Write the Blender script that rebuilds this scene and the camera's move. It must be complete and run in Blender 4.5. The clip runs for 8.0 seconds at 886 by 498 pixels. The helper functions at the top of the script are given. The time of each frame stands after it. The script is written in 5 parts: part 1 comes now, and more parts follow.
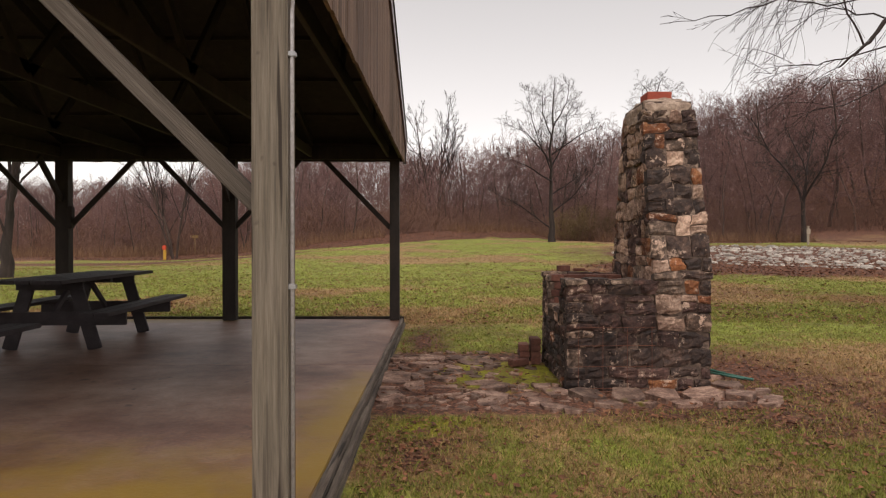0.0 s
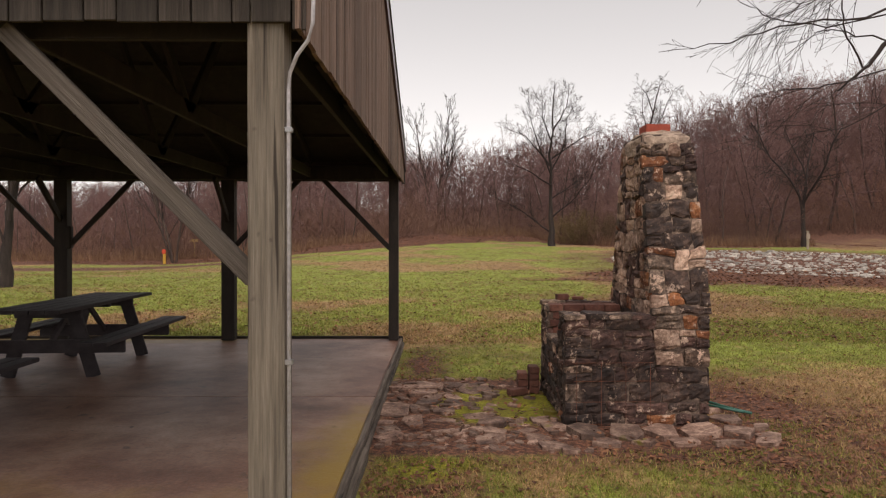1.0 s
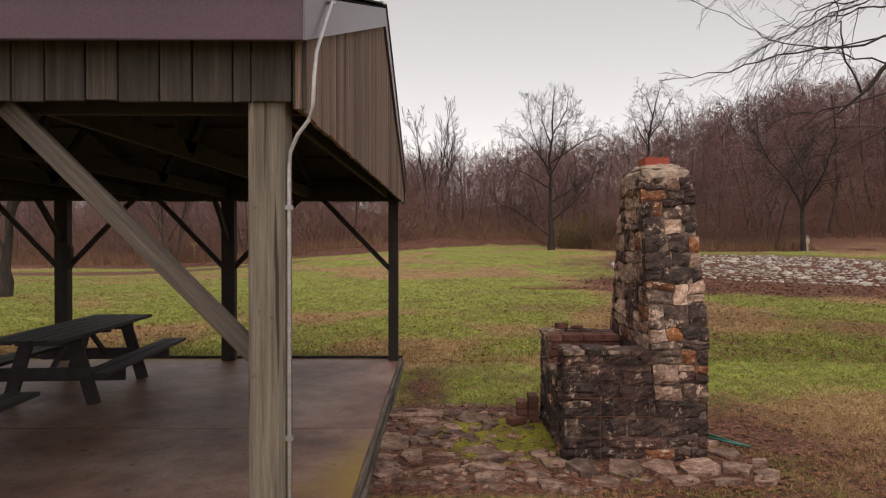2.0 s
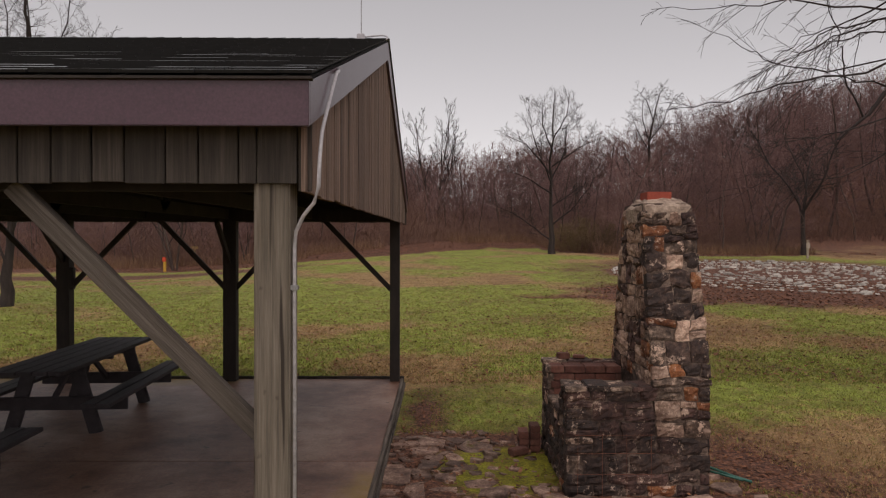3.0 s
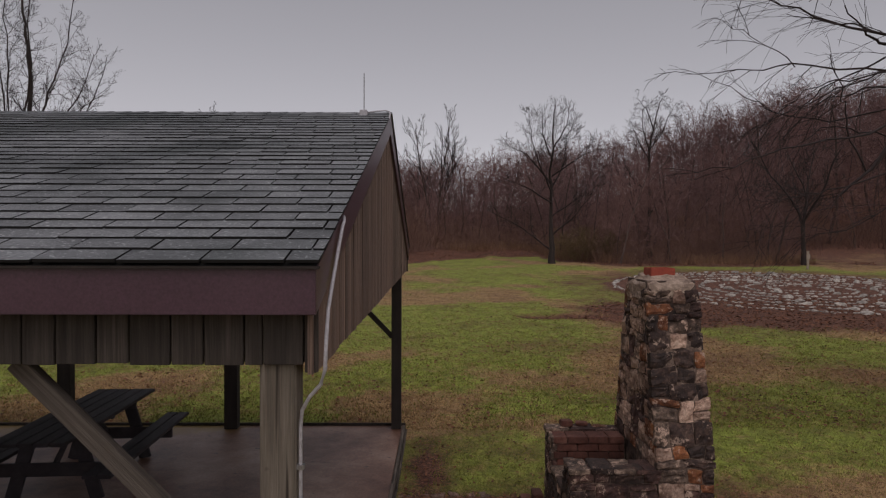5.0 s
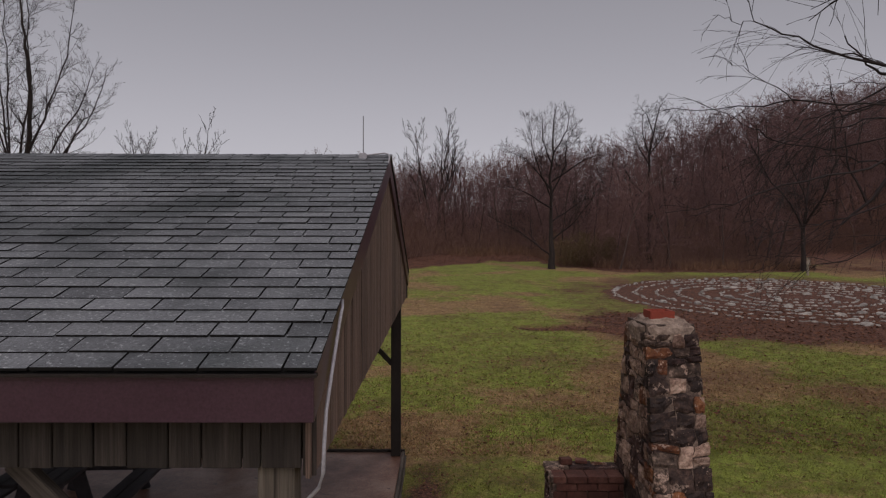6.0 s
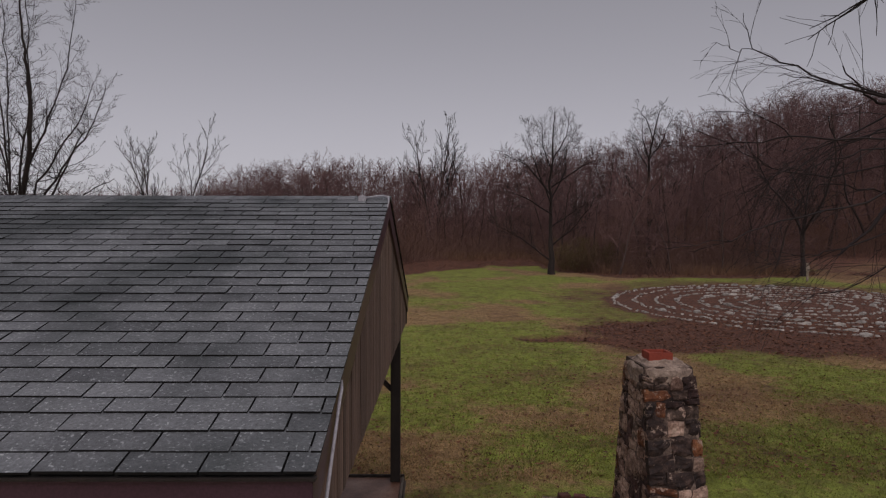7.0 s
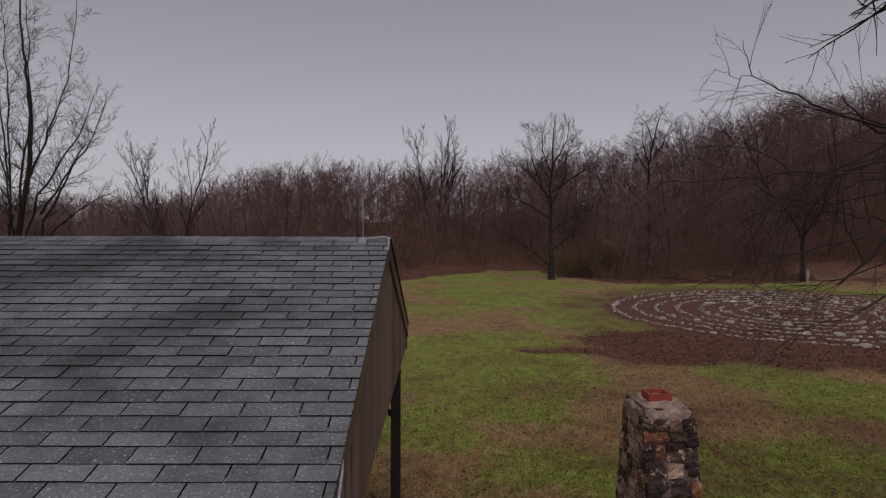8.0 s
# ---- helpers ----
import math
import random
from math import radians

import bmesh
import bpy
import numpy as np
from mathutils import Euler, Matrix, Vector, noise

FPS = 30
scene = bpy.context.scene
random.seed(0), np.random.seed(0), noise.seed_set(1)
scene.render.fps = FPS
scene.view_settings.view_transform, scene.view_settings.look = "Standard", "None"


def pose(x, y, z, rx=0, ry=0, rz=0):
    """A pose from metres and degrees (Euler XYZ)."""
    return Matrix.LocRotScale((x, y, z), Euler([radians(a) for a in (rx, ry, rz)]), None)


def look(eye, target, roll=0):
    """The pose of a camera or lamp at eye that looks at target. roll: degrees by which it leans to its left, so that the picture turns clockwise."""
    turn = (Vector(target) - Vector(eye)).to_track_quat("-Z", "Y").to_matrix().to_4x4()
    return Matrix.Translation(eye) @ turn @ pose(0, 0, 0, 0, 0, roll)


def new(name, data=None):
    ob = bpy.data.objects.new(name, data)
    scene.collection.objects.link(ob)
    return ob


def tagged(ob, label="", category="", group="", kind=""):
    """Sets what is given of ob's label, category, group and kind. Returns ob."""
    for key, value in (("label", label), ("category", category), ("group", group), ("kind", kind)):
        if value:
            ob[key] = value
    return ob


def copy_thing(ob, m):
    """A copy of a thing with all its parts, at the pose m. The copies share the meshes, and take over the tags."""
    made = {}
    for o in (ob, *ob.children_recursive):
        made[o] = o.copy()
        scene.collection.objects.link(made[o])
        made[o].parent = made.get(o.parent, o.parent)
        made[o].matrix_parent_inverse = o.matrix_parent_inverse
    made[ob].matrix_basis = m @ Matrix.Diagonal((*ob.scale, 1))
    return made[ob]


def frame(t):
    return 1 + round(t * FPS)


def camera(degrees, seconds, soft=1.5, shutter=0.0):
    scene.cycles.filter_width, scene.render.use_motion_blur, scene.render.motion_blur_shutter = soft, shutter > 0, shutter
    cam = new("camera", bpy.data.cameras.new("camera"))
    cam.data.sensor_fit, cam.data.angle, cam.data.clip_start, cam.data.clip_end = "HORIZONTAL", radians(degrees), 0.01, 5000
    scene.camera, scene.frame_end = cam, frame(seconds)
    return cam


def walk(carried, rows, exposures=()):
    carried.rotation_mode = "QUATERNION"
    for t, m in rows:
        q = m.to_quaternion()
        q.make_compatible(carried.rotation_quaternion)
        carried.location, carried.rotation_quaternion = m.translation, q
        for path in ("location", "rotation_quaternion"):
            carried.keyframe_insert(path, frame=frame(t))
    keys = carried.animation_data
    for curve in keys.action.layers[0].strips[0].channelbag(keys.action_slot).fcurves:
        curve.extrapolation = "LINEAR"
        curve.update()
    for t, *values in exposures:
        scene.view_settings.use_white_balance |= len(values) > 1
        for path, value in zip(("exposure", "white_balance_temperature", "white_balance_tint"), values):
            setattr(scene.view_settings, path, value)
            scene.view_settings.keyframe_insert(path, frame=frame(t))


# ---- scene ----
cam = camera(67.4, 8.0, soft=1.2)
METRES, EYE, TILT, LEAN, TURN = 2.757, 1.13, -0.54, 0.0, -0.3
ROWS = [
    (0.0, 0.0, 0.0, 0.0, 0.0, 0.0, -0.0),
    (0.5, 0.0014, 0.0001, 0.05, -0.01, -0.01, -0.02),
    (1.0, 0.0045, 0.0012, 0.1064, -0.01, -0.0, -0.04),
    (1.5, 0.0051, -0.0019, 0.1612, -0.03, -0.01, -0.05),
    (3.0, -0.0023, -0.0081, 0.33, -0.02, -0.07, -0.11),
    (3.5, -0.0094, -0.0081, 0.3897, -0.03, -0.07, -0.12),
    (4.0, -0.0129, -0.0064, 0.4519, -0.04, -0.06, -0.12),
    (4.5, -0.0142, -0.0036, 0.5146, -0.05, -0.08, -0.13),
    (6.0, -0.0118, 0.0025, 0.7226, -0.05, -0.07, -0.14),
    (6.5, -0.0114, -0.0008, 0.7928, -0.06, -0.07, -0.14),
    (7.0, -0.0095, -0.0064, 0.8613, -0.06, -0.07, -0.13),
    (7.5, -0.0099, -0.0096, 0.9284, -0.05, -0.07, -0.13),
    (8.0, -0.0099, -0.0115, 0.9983, -0.05, -0.08, -0.15),
]
EXPOSURES = [(0.0, 0.22, 7050, 15), (1.5, 0.18, 7050, 15), (3.0, -0.32, 6850, 17), (4.5, -0.76, 6550, 18), (6.0, -0.98, 6420, 20), (8.0, -1.08, 6380, 21)]
walk(cam, [(t, pose(0, 0, EYE, TILT, LEAN, TURN) @ pose(METRES * x, METRES * y, METRES * z, 90 + pitch, roll, yaw)) for t, x, y, z, yaw, pitch, roll in ROWS], EXPOSURES)

# ---- sky and sun: an overcast winter day ----
SUN_ELEVATION, SUN_TURN = radians(63), radians(172)
world = bpy.data.worlds.new("overcast_sky")
scene.world = world
world.use_nodes = True
wn, wl = world.node_tree.nodes, world.node_tree.links
sky = wn.new("ShaderNodeTexSky")
sky.sky_type, sky.sun_disc = "NISHITA", False
sky.sun_elevation, sky.sun_rotation = SUN_ELEVATION, SUN_TURN
sky.air_density, sky.dust_density, sky.ozone_density = 1.0, 0.6, 1.0
grey = wn.new("ShaderNodeHueSaturation")
grey.inputs["Saturation"].default_value = 0.12
wl.new(sky.outputs[0], grey.inputs["Color"])
wl.new(grey.outputs[0], wn["Background"].inputs["Color"])
wn["Background"].inputs["Strength"].default_value = 0.15
lamp = bpy.data.lights.new("sun", "SUN")
lamp.energy, lamp.angle, lamp.color = 1.5, radians(50), (1.0, 0.96, 0.92)
sun = new("sun", lamp)
sun_way = Vector((math.sin(SUN_TURN) * math.cos(SUN_ELEVATION), math.cos(SUN_TURN) * math.cos(SUN_ELEVATION), math.sin(SUN_ELEVATION)))
sun.matrix_world = look(sun_way * 60, (0, 0, 0))

# ---- tools ----
ORIGIN = {}


def thing(name, at, label, category, group="", kind=""):
    """An empty at the base of a thing; its parts go under it."""
    ob = new(name)
    ob.location = at
    ob.empty_display_size = 0.1
    ORIGIN[ob] = Vector(at)
    return tagged(ob, label, category, group, kind)


def part(name, bm, material, parent=None, label="", smooth=False):
    """Links a bmesh, built in world metres, as one mesh object under parent."""
    me = bpy.data.meshes.new(name)
    base = ORIGIN.get(parent, Vector((0, 0, 0)))
    if parent is not None:
        bmesh.ops.translate(bm, verts=bm.verts, vec=-base)
    bmesh.ops.recalc_face_normals(bm, faces=bm.faces)
    bm.to_mesh(me)
    bm.free()
    if smooth:
        me.polygons.foreach_set("use_smooth", [True] * len(me.polygons))
    for m in material if isinstance(material, list) else [material]:
        me.materials.append(m)
    ob = new(name, me)
    if parent is not None:
        ob.parent = parent
    ORIGIN[ob] = base
    return tagged(ob, label)


def whole(name, bm, material, label, category, group="", kind="", smooth=False):
    return tagged(part(name, bm, material, None, "", smooth), label, category, group, kind)


def from_arrays(name, verts, faces, material, smooth=False):
    """A mesh object from vertex and face arrays (faces all of one size)."""
    verts, faces = np.asarray(verts, dtype=np.float32), np.asarray(faces, dtype=np.int32)
    me = bpy.data.meshes.new(name)
    me.vertices.add(len(verts))
    me.vertices.foreach_set("co", verts.ravel())
    k = faces.shape[1]
    me.loops.add(faces.size)
    me.loops.foreach_set("vertex_index", faces.ravel())
    me.polygons.add(len(faces))
    me.polygons.foreach_set("loop_start", np.arange(0, faces.size, k, dtype=np.int32))
    me.polygons.foreach_set("use_smooth", np.full(len(faces), smooth))
    me.update(calc_edges=True)
    me.materials.append(material)
    return new(name, me)


def box(bm, lo, hi, bevel=0.0, turn=None):
    """A box between two corners, its edges rounded by bevel; turn: a matrix about its middle."""
    lo, hi = Vector(lo), Vector(hi)
    m = Matrix.Translation((lo + hi) / 2) @ (turn or Matrix()) @ Matrix.Diagonal((*(hi - lo), 1))
    made = bmesh.ops.create_cube(bm, size=1, matrix=m)["verts"]
    if bevel:
        edges = {e for v in made for e in v.link_edges}
        bmesh.ops.bevel(bm, geom=list(edges), offset=bevel, segments=2, affect="EDGES")
    return bm


def beam(bm, p, q, w, h, up=(0, 0, 1), bevel=0.004):
    """A timber from p to q: w across, h along up."""
    p, q = Vector(p), Vector(q)
    along = (q - p).normalized()
    side = along.cross(Vector(up)).normalized()
    top = side.cross(along)
    m = Matrix((side, along, top)).transposed().to_4x4()
    length = (q - p).length
    mid = (p + q) / 2
    half = Vector((w / 2, length / 2, h / 2))
    return box(bm, mid - half, mid + half, bevel, m)


def tube(bm, pts, r, n=8, closed=True):
    """A round tube along pts; r: one radius, or one for each point."""
    pts = [Vector(p) for p in pts]
    rs = r if isinstance(r, (list, tuple)) else [r] * len(pts)
    rings = []
    ref = Vector((0.31, 0.22, 0.93))
    for i, p in enumerate(pts):
        d = (pts[min(i + 1, len(pts) - 1)] - pts[max(i - 1, 0)]).normalized()
        if abs(d.dot(ref)) > 0.95:
            ref = Vector((0.9, 0.3, 0.1))
        a = d.cross(ref).normalized()
        b = d.cross(a)
        rings.append([bm.verts.new(p + rs[i] * (math.cos(2 * math.pi * k / n) * a + math.sin(2 * math.pi * k / n) * b)) for k in range(n)])
    for s, e in zip(rings, rings[1:]):
        for k in range(n):
            bm.faces.new((s[k], s[(k + 1) % n], e[(k + 1) % n], e[k]))
    if closed:
        bm.faces.new(rings[0][::-1])
        bm.faces.new(rings[-1])
    return bm


def B():
    return bmesh.new()


# ---- materials ----
def surface(name, colors, scale=4.0, stretch=(1, 1, 1), rough=0.8, bump=0.3, fine=60.0, spread=0.15, metal=0.0, stain=None, spots=None, streak=None, sharp=0.44, grit=0.45, harsh=0.6, island=False, patch=None, lime=None, lean=0.0, warm=(1.14, 0.97, 0.84)):
    """A worn surface: colors blended by noise, finer grain over it, bump, and a value that differs from piece to piece.
    stain: (colour, scale, amount) of a second, larger blotch; spots: (colour, scale, threshold) of small lichen or rust spots;
    patch: (tint, scale) of blotches that run on from piece to piece; lime: (colour, scale, threshold) of smeared mortar that does the same;
    lean: degrees by which the grain leans to -x."""
    tone = lambda c: tuple(a * k for a, k in zip(c, warm))
    colors = [tone(c) for c in colors]
    stain = (tone(stain[0]), *stain[1:]) if stain else None
    spots = (tone(spots[0]), *spots[1:]) if spots else None
    m = bpy.data.materials.new(name)
    m.use_nodes = True
    n, l = m.node_tree.nodes, m.node_tree.links
    bsdf = n["Principled BSDF"]
    tc, info = n.new("ShaderNodeTexCoord"), n.new("ShaderNodeObjectInfo")
    rnd = info.outputs["Random"]
    if island:
        rnd = n.new("ShaderNodeNewGeometry").outputs["Random Per Island"]
    off = n.new("ShaderNodeVectorMath")
    off.operation = "MULTIPLY_ADD"
    l.new(rnd, off.inputs[0])
    off.inputs[1].default_value = (37.0, 23.0, 51.0)
    l.new(tc.outputs["Object"], off.inputs[2])
    mp = n.new("ShaderNodeMapping")
    mp.inputs["Scale"].default_value = stretch
    if lean:
        tilt = n.new("ShaderNodeVectorRotate")
        tilt.rotation_type = "Y_AXIS"
        tilt.inputs["Angle"].default_value = radians(lean)
        l.new(off.outputs[0], tilt.inputs["Vector"])
        l.new(tilt.outputs[0], mp.inputs["Vector"])
    else:
        l.new(off.outputs[0], mp.inputs["Vector"])

    def noise_at(s, detail=6.0, r=0.6, vec=mp):
        t = n.new("ShaderNodeTexNoise")
        t.inputs["Scale"].default_value, t.inputs["Detail"].default_value, t.inputs["Roughness"].default_value = s, detail, r
        l.new(vec.outputs[0], t.inputs["Vector"])
        return t

    def mix(fac, a, b, mode="MIX"):
        x = n.new("ShaderNodeMix")
        x.data_type, x.blend_type = "RGBA", mode
        for sock, v in ((x.inputs[0], fac), (x.inputs[6], a), (x.inputs[7], b)):
            if isinstance(v, (int, float)):
                sock.default_value = v
            elif isinstance(v, tuple):
                sock.default_value = (*v, 1)
            else:
                l.new(v, sock)
        return x.outputs[2]

    def ramp(fac, stops):
        r = n.new("ShaderNodeValToRGB")
        e = r.color_ramp.elements
        while len(e) < len(stops):
            e.new(0.5)
        for el, (pos, c) in zip(e, stops):
            el.position, el.color = pos, (*c, 1) if isinstance(c, tuple) else (c, c, c, 1)
        l.new(fac, r.inputs["Fac"])
        return r.outputs["Color"]

    k = len(colors)
    col = ramp(noise_at(scale, 8.0, harsh).outputs["Fac"], [(0.5 - sharp / 2 + sharp * i / max(1, k - 1), c) for i, c in enumerate(colors)])
    grain = noise_at(fine, 4.0, 0.7)
    col = mix(0.55, col, ramp(grain.outputs["Fac"], [(0.25, grit), (0.75, 1.0)]), "MULTIPLY")
    col = mix(0.25, col, ramp(grain.outputs["Fac"], [(0.3, 0.3), (0.7, 0.75)]), "OVERLAY")
    if stain:
        col = mix(ramp(noise_at(stain[1], 6.0, harsh, off).outputs["Fac"], [(0.62 - stain[2], 0.0), (0.80 - stain[2], 1.0)]), col, stain[0])
    if spots:
        col = mix(ramp(noise_at(spots[1], 3.0, 0.6, off).outputs["Fac"], [(spots[2], 0.0), (spots[2] + 0.06, 1.0)]), col, spots[0])
    if streak:
        col = mix(ramp(noise_at(streak[1], 2.0, 0.5).outputs["Fac"], [(streak[2], 0.0), (streak[2] + 0.05, 1.0)]), col, tone(streak[0]))
    if patch:
        place = n.new("ShaderNodeNewGeometry")
        col = mix(1.0, col, ramp(noise_at(patch[1], 5.0, 0.6, place).outputs["Fac"], [(0.38, patch[0]), (0.56, 1.0)]), "MULTIPLY")
    if lime:
        place = n.new("ShaderNodeNewGeometry")
        col = mix(ramp(noise_at(lime[1], 8.0, 0.78, place).outputs["Fac"], [(lime[2], 0.0), (lime[2] + 0.035, 0.85)]), col, tone(lime[0]))
    hsv = n.new("ShaderNodeHueSaturation")
    val = n.new("ShaderNodeMapRange")
    val.inputs["To Min"].default_value, val.inputs["To Max"].default_value = 1 - spread, 1 + spread
    l.new(rnd, val.inputs["Value"])
    l.new(val.outputs[0], hsv.inputs["Value"])
    l.new(col, hsv.inputs["Color"])
    l.new(hsv.outputs[0], bsdf.inputs["Base Color"])
    rr = n.new("ShaderNodeMapRange")
    rr.inputs["To Min"].default_value, rr.inputs["To Max"].default_value = max(0.05, rough - 0.12), min(1.0, rough + 0.12)
    l.new(grain.outputs["Fac"], rr.inputs["Value"])
    l.new(rr.outputs[0], bsdf.inputs["Roughness"])
    bsdf.inputs["Metallic"].default_value = metal
    bp = n.new("ShaderNodeBump")
    bp.inputs["Strength"].default_value, bp.inputs["Distance"].default_value = bump, 0.01
    l.new(grain.outputs["Fac"], bp.inputs["Height"])
    l.new(bp.outputs[0], bsdf.inputs["Normal"])
    return m


POST = surface("weathered_post", [(0.095, 0.08, 0.065), (0.19, 0.168, 0.14), (0.295, 0.265, 0.226)], 11, (4, 4, 0.13), 0.85, 0.8, 30, 0.06, stain=((0.13, 0.10, 0.074), 1.6, 0.02), spots=((0.045, 0.033, 0.026), 5.5, 0.68), streak=((0.04, 0.031, 0.025), 6.5, 0.60), warm=(1.07, 0.99, 0.91), harsh=0.7)
# Post wood with leaning grain, darkened for the shade the braces stand in.
BRACE = surface("weathered_shaded_brace", [(0.06, 0.049, 0.041), (0.105, 0.09, 0.077), (0.165, 0.145, 0.126)], 11, (4, 4, 0.13), 0.85, 0.7, 30, 0.1, stain=((0.12, 0.082, 0.066), 1.2, 0.0), streak=((0.035, 0.027, 0.023), 6.5, 0.62), warm=(1.07, 0.99, 0.93), harsh=0.7, lean=45.0)
# Dark timber: the shade under the roof is put into its near-black brown.
TIMBER = surface("dark_shaded_timber", [(0.015, 0.012, 0.011), (0.025, 0.02, 0.018), (0.038, 0.031, 0.027)], 5, (2, 2, 0.6), 0.8, 0.3, 40, 0.15)
# Boards below the eaves: eave shade is darkened into the grey-brown.
SIDING = surface("shaded_grey_brown_siding", [(0.034, 0.027, 0.023), (0.062, 0.052, 0.044), (0.105, 0.089, 0.077)], 9, (6, 6, 0.2), 0.85, 0.7, 30, 0.25, stain=((0.12, 0.082, 0.064), 2.2, -0.04), streak=((0.03, 0.024, 0.02), 6.0, 0.69), warm=(1.05, 0.98, 0.94))
FASCIA = surface("maroon_fascia_paint", [(0.076, 0.038, 0.052), (0.092, 0.047, 0.063), (0.108, 0.058, 0.074)], 2, (1, 1, 1), 0.34, 0.06, 90, 0.04, stain=((0.125, 0.065, 0.075), 5.0, -0.1), warm=(1.05, 0.97, 0.99))
SHINGLE_TONES = [(0.135, 0.14, 0.144), (0.245, 0.253, 0.258), (0.37, 0.378, 0.38)]
SHINGLE = surface("grey_asphalt_shingle", SHINGLE_TONES, 1.6, (1, 1, 1), 0.5, 1.0, 62, 0.15, stain=((0.085, 0.09, 0.088), 0.8, 0.03), spots=((0.50, 0.51, 0.51), 60.0, 0.60), grit=0.03, patch=((0.36, 0.39, 0.38), 0.8), warm=(1.0, 1.0, 1.01))
SHINGLES_JOINED = surface("grey_asphalt_shingles", SHINGLE_TONES, 1.6, (1, 1, 1), 0.5, 1.0, 62, 0.15, stain=((0.085, 0.09, 0.088), 0.8, 0.03), spots=((0.50, 0.51, 0.51), 60.0, 0.60), grit=0.03, island=True, patch=((0.36, 0.39, 0.38), 0.8), warm=(1.0, 1.0, 1.01))
FELT = surface("black_roofing_felt", [(0.008, 0.008, 0.008), (0.014, 0.014, 0.014)], 9, (1, 1, 1), 0.95, 0.3, 90, 0.02)
CONCRETE = surface("worn_concrete", [(0.145, 0.074, 0.057), (0.265, 0.172, 0.138), (0.37, 0.28, 0.237)], 0.9, (1, 1, 1), 0.5, 0.3, 42, 0.06, stain=((0.20, 0.105, 0.066), 0.62, 0.02), patch=((0.62, 0.55, 0.5), 0.8), spots=((0.09, 0.065, 0.055), 5.5, 0.66), harsh=0.74, sharp=0.26, grit=0.3)


def grow_algae(m, colour):
    """Ochre algae on the slab: along its front edge, its kerb and the far edge, where rain gets in."""
    n, l = m.node_tree.nodes, m.node_tree.links
    bsdf = n["Principled BSDF"]
    geo = n.new("ShaderNodeNewGeometry")
    xyz = n.new("ShaderNodeSeparateXYZ")
    l.new(geo.outputs["Position"], xyz.inputs[0])

    def band(axis, start, full, top):
        r = n.new("ShaderNodeMapRange")
        r.inputs["From Min"].default_value, r.inputs["From Max"].default_value, r.inputs["To Max"].default_value = start, full, top
        l.new(xyz.outputs[axis], r.inputs["Value"])
        return r.outputs[0]

    def join(op, a, b):
        x = n.new("ShaderNodeMath")
        x.operation = op
        for k, v in enumerate((a, b)):
            if isinstance(v, float):
                x.inputs[k].default_value = v
            else:
                l.new(v, x.inputs[k])
        return x.outputs[0]

    kerb_side = join("MULTIPLY", band("X", -1.25, -0.65, 0.62), band("Y", 6.6, 5.0, 1.0))
    wet = join("MAXIMUM", join("MAXIMUM", band("Y", 4.5, 2.7, 0.72), kerb_side), join("MULTIPLY", band("Y", 9.2, 9.8, 0.7), band("X", -2.4, -3.2, 1.0)))
    t = n.new("ShaderNodeTexNoise")
    t.inputs["Scale"].default_value, t.inputs["Detail"].default_value, t.inputs["Roughness"].default_value = 2.4, 6.0, 0.66
    l.new(geo.outputs["Position"], t.inputs["Vector"])
    share = n.new("ShaderNodeMapRange")
    share.inputs["From Min"].default_value, share.inputs["From Max"].default_value, share.inputs["To Max"].default_value = 0.72, 1.15, 0.85
    l.new(join("ADD", wet, t.outputs["Fac"]), share.inputs["Value"])
    mix = n.new("ShaderNodeMix")
    mix.data_type = "RGBA"
    l.new(share.outputs[0], mix.inputs[0])
    l.new(bsdf.inputs["Base Color"].links[0].from_socket, mix.inputs[6])
    mix.inputs[7].default_value = (*colour, 1)
    l.new(mix.outputs[2], bsdf.inputs["Base Color"])


grow_algae(CONCRETE, (0.27, 0.165, 0.012))
CURB = surface("weathered_grey_board", [(0.04, 0.036, 0.032), (0.105, 0.096, 0.086), (0.21, 0.195, 0.18)], 8, (4, 0.22, 4), 0.9, 0.7, 30, 0.15, stain=((0.07, 0.07, 0.02), 3.0, -0.05), streak=((0.02, 0.018, 0.015), 6.0, 0.62))
PIPE = surface("grey_pvc_conduit", [(0.50, 0.48, 0.50), (0.58, 0.56, 0.58)], 9, (1, 1, 1), 0.4, 0.03, 50, 0.02, warm=(1.02, 1.0, 0.99))
STEEL = surface("galvanised_steel", [(0.35, 0.35, 0.36), (0.5, 0.5, 0.5)], 12, (1, 1, 1), 0.45, 0.05, 80, 0.05, metal=0.9, warm=(1.02, 1.0, 0.99))
RUST = surface("rusty_steel", [(0.07, 0.03, 0.02), (0.14, 0.055, 0.035), (0.2, 0.085, 0.05)], 12, (1, 1, 1), 0.85, 0.3, 60, 0.1)
DARKWOOD = surface("dark_picnic_wood", [(0.018, 0.014, 0.016), (0.032, 0.025, 0.028), (0.05, 0.04, 0.043)], 4, (2, 0.5, 2), 0.75, 0.4, 40, 0.25, warm=(1.05, 0.98, 0.98))
MORTAR = surface("old_mortar", [(0.04, 0.031, 0.028), (0.15, 0.12, 0.105), (0.38, 0.32, 0.28)], 9, (1, 1, 1), 0.95, 1.0, 40, 0.05, stain=((0.03, 0.024, 0.024), 3.2, 0.03), patch=((0.30, 0.26, 0.26), 2.6), harsh=0.75, sharp=0.34)
CLAY = surface("red_clay_flue", [(0.32, 0.065, 0.04), (0.42, 0.095, 0.06)], 9, (1, 1, 1), 0.75, 0.15, 60, 0.03)
